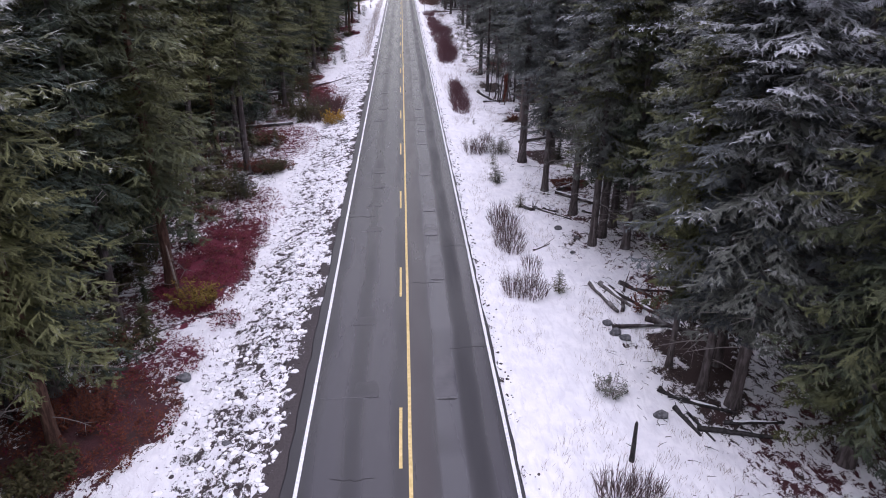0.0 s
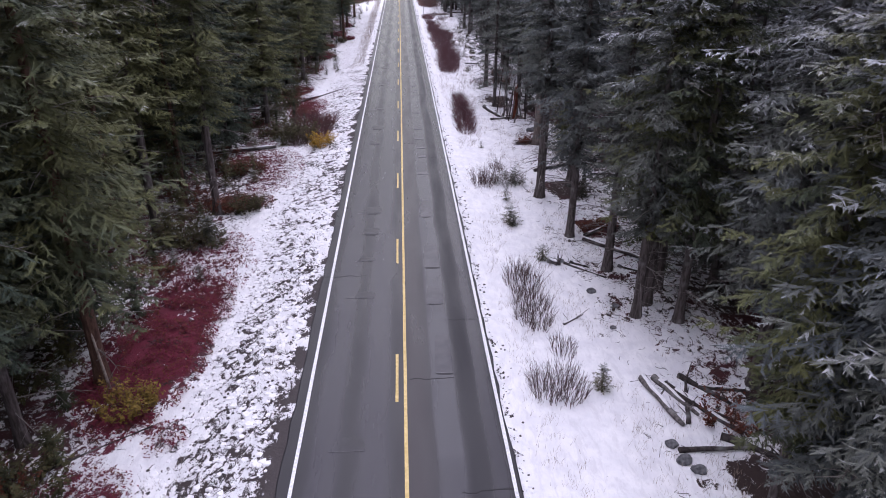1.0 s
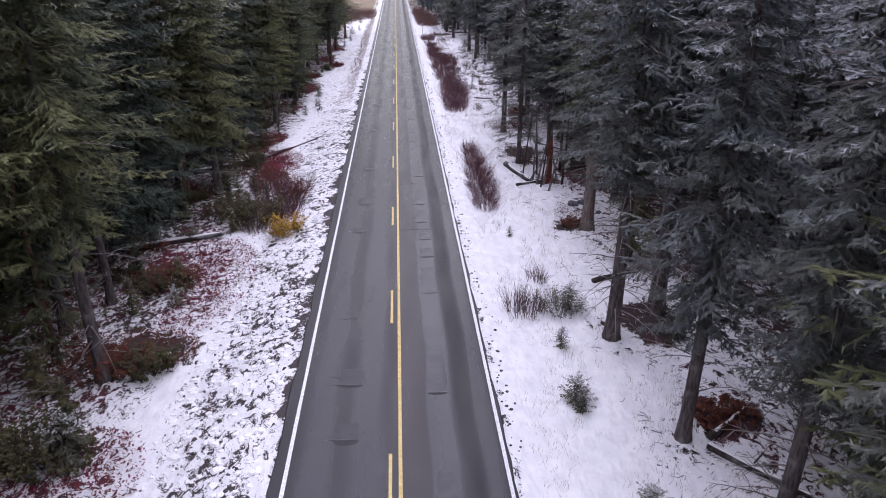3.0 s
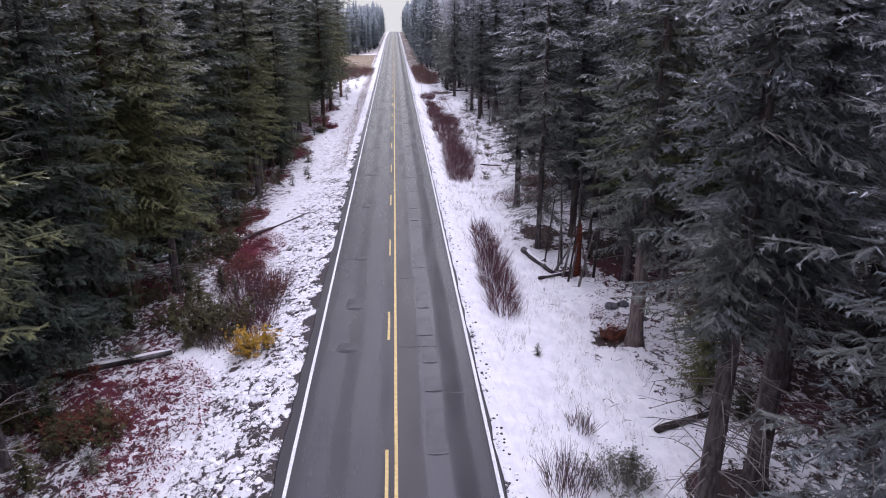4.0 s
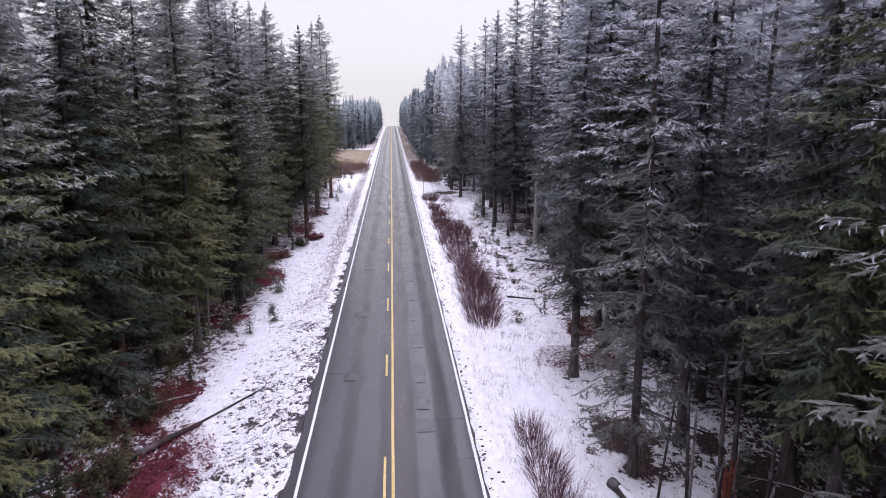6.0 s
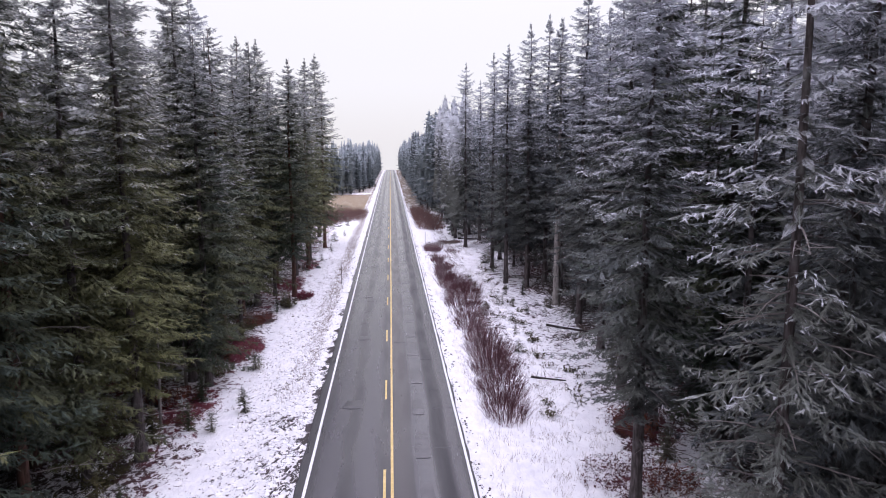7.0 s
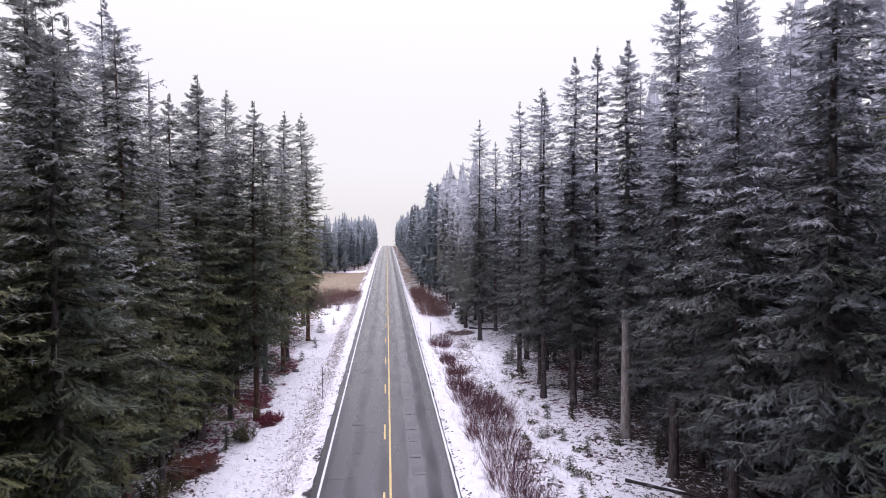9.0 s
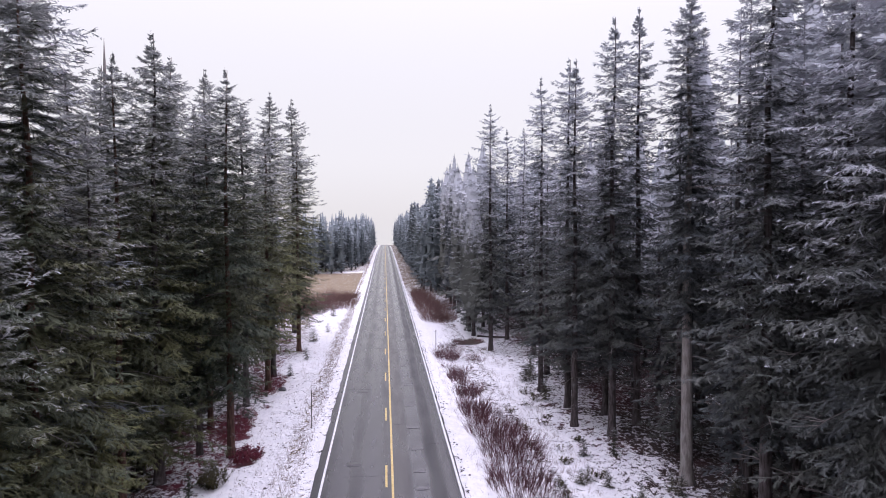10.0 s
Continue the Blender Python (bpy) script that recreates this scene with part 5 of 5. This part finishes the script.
# ---- logs, rocks, stumps, posts ----
def log(x0, y0, x1, y1, girth, mat, label, seed, snow=True, lift=0.0, stubs=4):
    r = random.Random(seed)
    a, b = np.array((x0, y0, ground_z(x0, y0) + girth * 0.7)), np.array((x1, y1, ground_z(x1, y1) + girth * 0.7 + lift))
    m = 7
    pts = [a + (b - a) * i / m + np.array((r.uniform(-1, 1), r.uniform(-1, 1), r.uniform(-0.3, 0.3))) * girth * 0.22 for i in range(m + 1)]
    rad = [girth * (1.1 - 0.55 * i / m) * r.uniform(0.88, 1.1) for i in range(m + 1)]
    s = Soup()
    s.tube(pts, rad, 8)
    for i in range(stubs):
        k = r.randint(1, m - 1)
        d = np.array((r.uniform(-1, 1), r.uniform(-1, 1), r.uniform(0, 1))) * r.uniform(0.25, 0.7)
        s.tube([pts[k], pts[k] + d * 0.6, pts[k] + d], (girth * 0.28, girth * 0.2, 0.008), 4, False)
    ob = tagged(new("fallen_log"), label, "log", "fallen logs")
    part("trunk", s.mesh("trunk", mat, True), ob)
    if snow:
        cap = Soup()
        i0, i1 = r.randint(0, 1), m - r.randint(0, 2)
        top = [p + np.array((0, 0, g * 0.72)) for p, g in zip(pts, rad)][i0:i1 + 1]
        cap.tube(top, [rad[i0] * 0.5] + [g * 0.66 * r.uniform(0.7, 1.1) for g in rad[i0 + 1:i1]] + [rad[i1] * 0.4], 6)
        part("snow_cap", cap.mesh("snow_cap", snow_mat, True), ob, "thin ridge of snow")
    return ob


DL, WL = "dark weathered fallen log lying in snow", "grey fallen log with a ridge of snow"
LOGS = [(10.5, 21.0, 10.9, 19.3, 0.10, DL, 0), (10.9, 19.7, 13.6, 18.8, 0.11, DL, 0), (10.3, 22.2, 10.9, 21.4, 0.09, DL, 0), (11.0, 21.4, 12.7, 20.3, 0.10, DL, 1), (10.5, 21.7, 11.8, 21.2, 0.05, DL, 0), (12.0, 19.9, 14.2, 19.6, 0.09, DL, 1), (10.9, 20.6, 11.3, 19.0, 0.06, DL, 0), (9.8, 31.3, 10.4, 28.3, 0.16, WL, 1), (10.3, 31.3, 11.2, 28.9, 0.13, WL, 1), (9.8, 27.1, 12.6, 27.0, 0.10, DL, 0),
        (11.0, 29.9, 12.7, 28.1, 0.12, DL, 1), (10.6, 30.8, 12.4, 27.7, 0.15, DL, 1), (11.4, 31.4, 12.8, 29.3, 0.12, DL, 0), (11.6, 27.7, 13.4, 26.1, 0.14, DL, 0), (10.7, 28.5, 11.6, 31.2, 0.09, DL, 0), (11.9, 30.6, 13.6, 30.1, 0.11, DL, 1), (7.6, 35.9, 8.7, 36.7, 0.06, WL, 1), (9.0, 42.2, 10.9, 40.4, 0.08, DL, 1), (10.9, 45.5, 14.2, 41.2, 0.13, DL, 1), (11.1, 45.9, 13.0, 47.2, 0.14, DL, 1),
        (9.4, 42.4, 10.3, 41.7, 0.10, DL, 1), (8.2, 42.5, 8.75, 41.9, 0.15, DL, 1), (8.5, 42.0, 8.9, 42.8, 0.08, DL, 0), (10.3, 58.6, 13.4, 59.5, 0.14, DL, 0), (11.9, 41.7, 13.1, 40.6, 0.08, DL, 1), (-16.6, 64.5, -10.9, 67.2, 0.24, DL, 1), (-12.7, 82.0, -9.3, 87.1, 0.19, "reddish-brown fallen log across snow and red shrubs", 0), (-9.4, 87.3, -6.9, 91.2, 0.06, DL, 0),
        (-16.0, 80.2, -12.6, 82.9, 0.2, DL, 1), (13.1, 119.3, 16.2, 115.8, 0.12, DL, 1), (9.2, 106.9, 11.3, 106.0, 0.07, DL, 0), (8.8, 79.5, 9.9, 75.4, 0.2, DL, 1), (8.9, 74.6, 11.4, 75.9, 0.10, DL, 1),
        (9.6, 76.4, 11.0, 74.8, 0.07, DL, 1), (13.4, 61.9, 17.8, 66.4, 0.12, DL, 1), (12.5, 86.0, 14.4, 83.1, 0.10, DL, 1), (-13.5, 88.9, -10.5, 90.7, 0.08, DL, 1), (11.2, 175.4, 14.7, 172.8, 0.16, DL, 1), (-12.4, 27.7, -9.5, 30.0, 0.05, DL, 0)]
for i, (x0, y0, x1, y1, g, label, snow) in enumerate(LOGS):
    mat = char_wood if y0 < 23 else log_grey if label == WL else log_wood
    log(x0, y0, x1, y1, g, mat, label, 900 + i, bool(snow))


def twigs():
    r = random.Random(80)
    s = Soup()
    for i in range(1500):
        right = r.random() < 0.6
        x, y = (r.uniform(8.8, 15.5) if right else r.uniform(-15.5, -9.5)), 12 + 140 * r.random() ** 1.2
        a, ln = r.uniform(0, 6.28), r.uniform(0.12, 0.55) * (1 if r.random() < 0.97 else 2.0)
        z = ground_z(x, y)
        d = np.array((math.cos(a), math.sin(a), r.uniform(-0.02, 0.25))) * ln
        p = np.array((x, y, z + 0.02))
        q = p + d * 0.5 + np.array((r.uniform(-1, 1), r.uniform(-1, 1), 0)) * 0.2 * ln
        s.tube([p, q, p + d], (0.016, 0.012, 0.005), 3, False)
        if ln > 0.6:
            e = np.array((math.cos(a + 0.8), math.sin(a + 0.8), 0.15)) * ln * 0.4
            s.tube([q, q + e], (0.013, 0.005), 3, False)
    tagged(new("fallen_twigs", s.mesh("fallen_twigs", log_wood)), "dark fallen twigs and sticks on snow", "twigs", kind="stuff")


twigs()


def rock(x, y, size, seed):
    bm = bmesh.new()
    bmesh.ops.create_icosphere(bm, subdivisions=2, radius=1.0)
    for v in bm.verts:
        n = noise.noise(v.co * 1.3 + Vector((seed * 3.1, 0, 0)))
        v.co *= 1 + 0.35 * n
        v.co = Vector((v.co.x * size * 1.15, v.co.y * size * 0.9, v.co.z * size * 0.7))
    me = bpy.data.meshes.new("rock")
    bm.to_mesh(me)
    bm.free()
    me.materials.append(stone_mat)
    ob = tagged(new("rock", me), "dark grey boulder half sunk in snow", "rock", "boulders")
    ob.location = (x, y, ground_z(x, y) + size * 0.3)


for i, (x, y, s) in enumerate([(8.9, 42.5, 0.17), (9.7, 38.9, 0.22), (12.0, 70.0, 0.34), (12.7, 70.1, 0.3), (9.8, 20.5, 0.24), (9.8, 26.6, 0.26), (10.1, 26.1, 0.24), (9.6, 27.4, 0.22), (-6.6, 19.9, 0.14),
                              (-9.4, 24.3, 0.28), (12.0, 63.2, 0.12), (-12.2, 45.8, 0.3), (10.5, 37.3, 0.16), (9.8, 35.4, 0.14), (-9.2, 152.0, 0.3), (-10.5, 143.6, 0.25), (13.3, 68.3, 0.18)]):
    rock(x, y, s, i + 1)


def broken_tree(x, y):
    """A snapped trunk: bark below, red split heartwood, splinters that lean against it."""
    r = random.Random(31)
    z = ground_z(x, y)
    ob = tagged(new("broken_tree"), "snapped spruce trunk with split orange-red heartwood", "tree stump")
    ob.location = (x, y, z)
    s = Soup()
    s.tube([(0, 0, -0.2), (0, 0, 0.1), (0.02, 0, 1.2), (0.05, 0.03, 2.6)], (0.34, 0.26, 0.21, 0.18), 10)
    part("trunk", s.mesh("trunk", red_wood, True), ob, "bark-stripped orange-red trunk")
    for i in range(7):
        a = i * 0.9
        s = Soup()
        h = r.uniform(0.4, 1.5)
        bx, by = 0.12 * math.cos(a), 0.12 * math.sin(a)
        s.tube([(bx, by, 1.4), (bx * 1.2, by * 1.2, 2.5 + h * 0.4), (bx * 1.5 + r.uniform(-0.1, 0.1), by * 1.5, 2.5 + h)], (0.09, 0.07, 0.01), 5)
        part("splinter", s.mesh("splinter", red_wood), ob, "split red heartwood splinter")
    for dx, dy, tx, ty, h in ((-0.9, -0.3, -0.2, 0.1, 3.4), (-0.5, -0.7, 0.0, -0.1, 2.4), (-1.3, 0.5, -0.3, 0.1, 2.0), (0.6, -0.6, 0.1, 0.0, 2.6)):
        s = Soup()
        s.tube([(dx, dy, -0.05), ((dx + tx) / 2, (dy + ty) / 2, h * 0.5), (tx, ty, h)], (0.09, 0.07, 0.02), 5)
        part("leaning_splinter", s.mesh("leaning_splinter", log_grey), ob, "grey split splinter leaning on the trunk")


broken_tree(11.4, 75.3)


def snag(x, y, h, girth, mat, label, lean=(0.2, 0.1), seed=1):
    """A dead standing stick with a jagged end and a few stubs."""
    r = random.Random(seed)
    s = Soup()
    top = np.array((lean[0] * h, lean[1] * h, h))
    pts = [np.array((0, 0, -0.15)), top * 0.3, top * 0.7, top * 0.93, top]
    s.tube(pts, (girth * 1.2, girth, girth * 0.8, girth * 0.7, girth * 0.1), 7)
    for i in range(3):
        p = top * r.uniform(0.3, 0.85)
        d = np.array((r.uniform(-1, 1), r.uniform(-1, 1), r.uniform(0, 0.6))) * 0.25
        s.tube([p, p + d], (girth * 0.3, 0.006), 4, False)
    ob = tagged(new("dead_snag", s.mesh("dead_snag", mat, True)), label, "dead tree", "dead snags")
    ob.location = (x, y, ground_z(x, y))


snag(7.9, 18.1, 1.4, 0.09, char_wood, "charred black stick leaning in clean snow", (0.12, 0.35), 1)
snag(10.6, 74.1, 4.2, 0.06, log_wood, "leaning dark dead pole beside a broken trunk", (0.12, 0.05), 2)
snag(10.9, 77.1, 5.5, 0.07, log_wood, "leaning dark dead pole beside a broken trunk", (-0.06, 0.0), 3)
snag(-15.1, 21.6, 2.4, 0.09, char_wood, "black dead pole between spruces", (0.05, 0.0), 4)
snag(-12.0, 32.4, 2.6, 0.06, pale_wood, "thin pale dead pole beside a spruce", (-0.1, 0.03), 5)
snag(-14.5, 72.1, 4.5, 0.07, pale_wood, "thin pale dead pole beside a spruce", (0.0, 0.02), 6)
snag(-12.7, 101.8, 6.0, 0.08, dead_wood, "thin grey dead pole beside spruces", (0.03, 0.0), 7)
snag(-19.5, 141.6, 27.4, 0.14, dead_wood, "tall bare dead spruce pole above the forest", (0.0, 0.0), 8)
snag(-13.3, 108.7, 5.0, 0.09, dead_wood, "thin grey dead pole beside spruces", (-0.02, 0.0), 9)


for i, (x, y, h, g, lean) in enumerate([(10.4, 76.0, 5.0, 0.06, (0.02, 0.04)), (11.9, 76.8, 6.5, 0.09, (-0.03, 0.0)), (12.3, 74.6, 5.6, 0.08, (0.04, 0.02)), (11.0, 73.2, 3.6, 0.07, (0.22, 0.05)), (9.9, 77.6, 4.6, 0.05, (0.1, 0.0)), (12.8, 77.6, 7.0, 0.1, (0.0, 0.02))]):
    snag(x, y, h, g, log_wood if i % 3 else log_grey, "dark dead pole among broken trunks", lean, 60 + i)


def marker_post(x, y, h, label):
    s = Soup()
    s.tube([(0, 0, -0.3), (0, 0, h * 0.5), (0, 0, h)], (0.035, 0.032, 0.03), 6)
    ob = tagged(new("marker_post"), label, "post", "road marker posts")
    part("pole", s.mesh("pole", post_mat), ob)
    c = Soup()
    c.tube([(0, 0, h - 0.02), (0, 0, h + 0.03)], (0.045, 0.03), 6)
    part("cap", c.mesh("cap", post_mat), ob)
    ob.location = (x, y, ground_z(x, y))


marker_post(-5.3, 138.9, 2.6, "thin dark marker post on the snowy shoulder")
marker_post(5.3, 166.1, 2.3, "thin dark marker post beside willow shrubs")
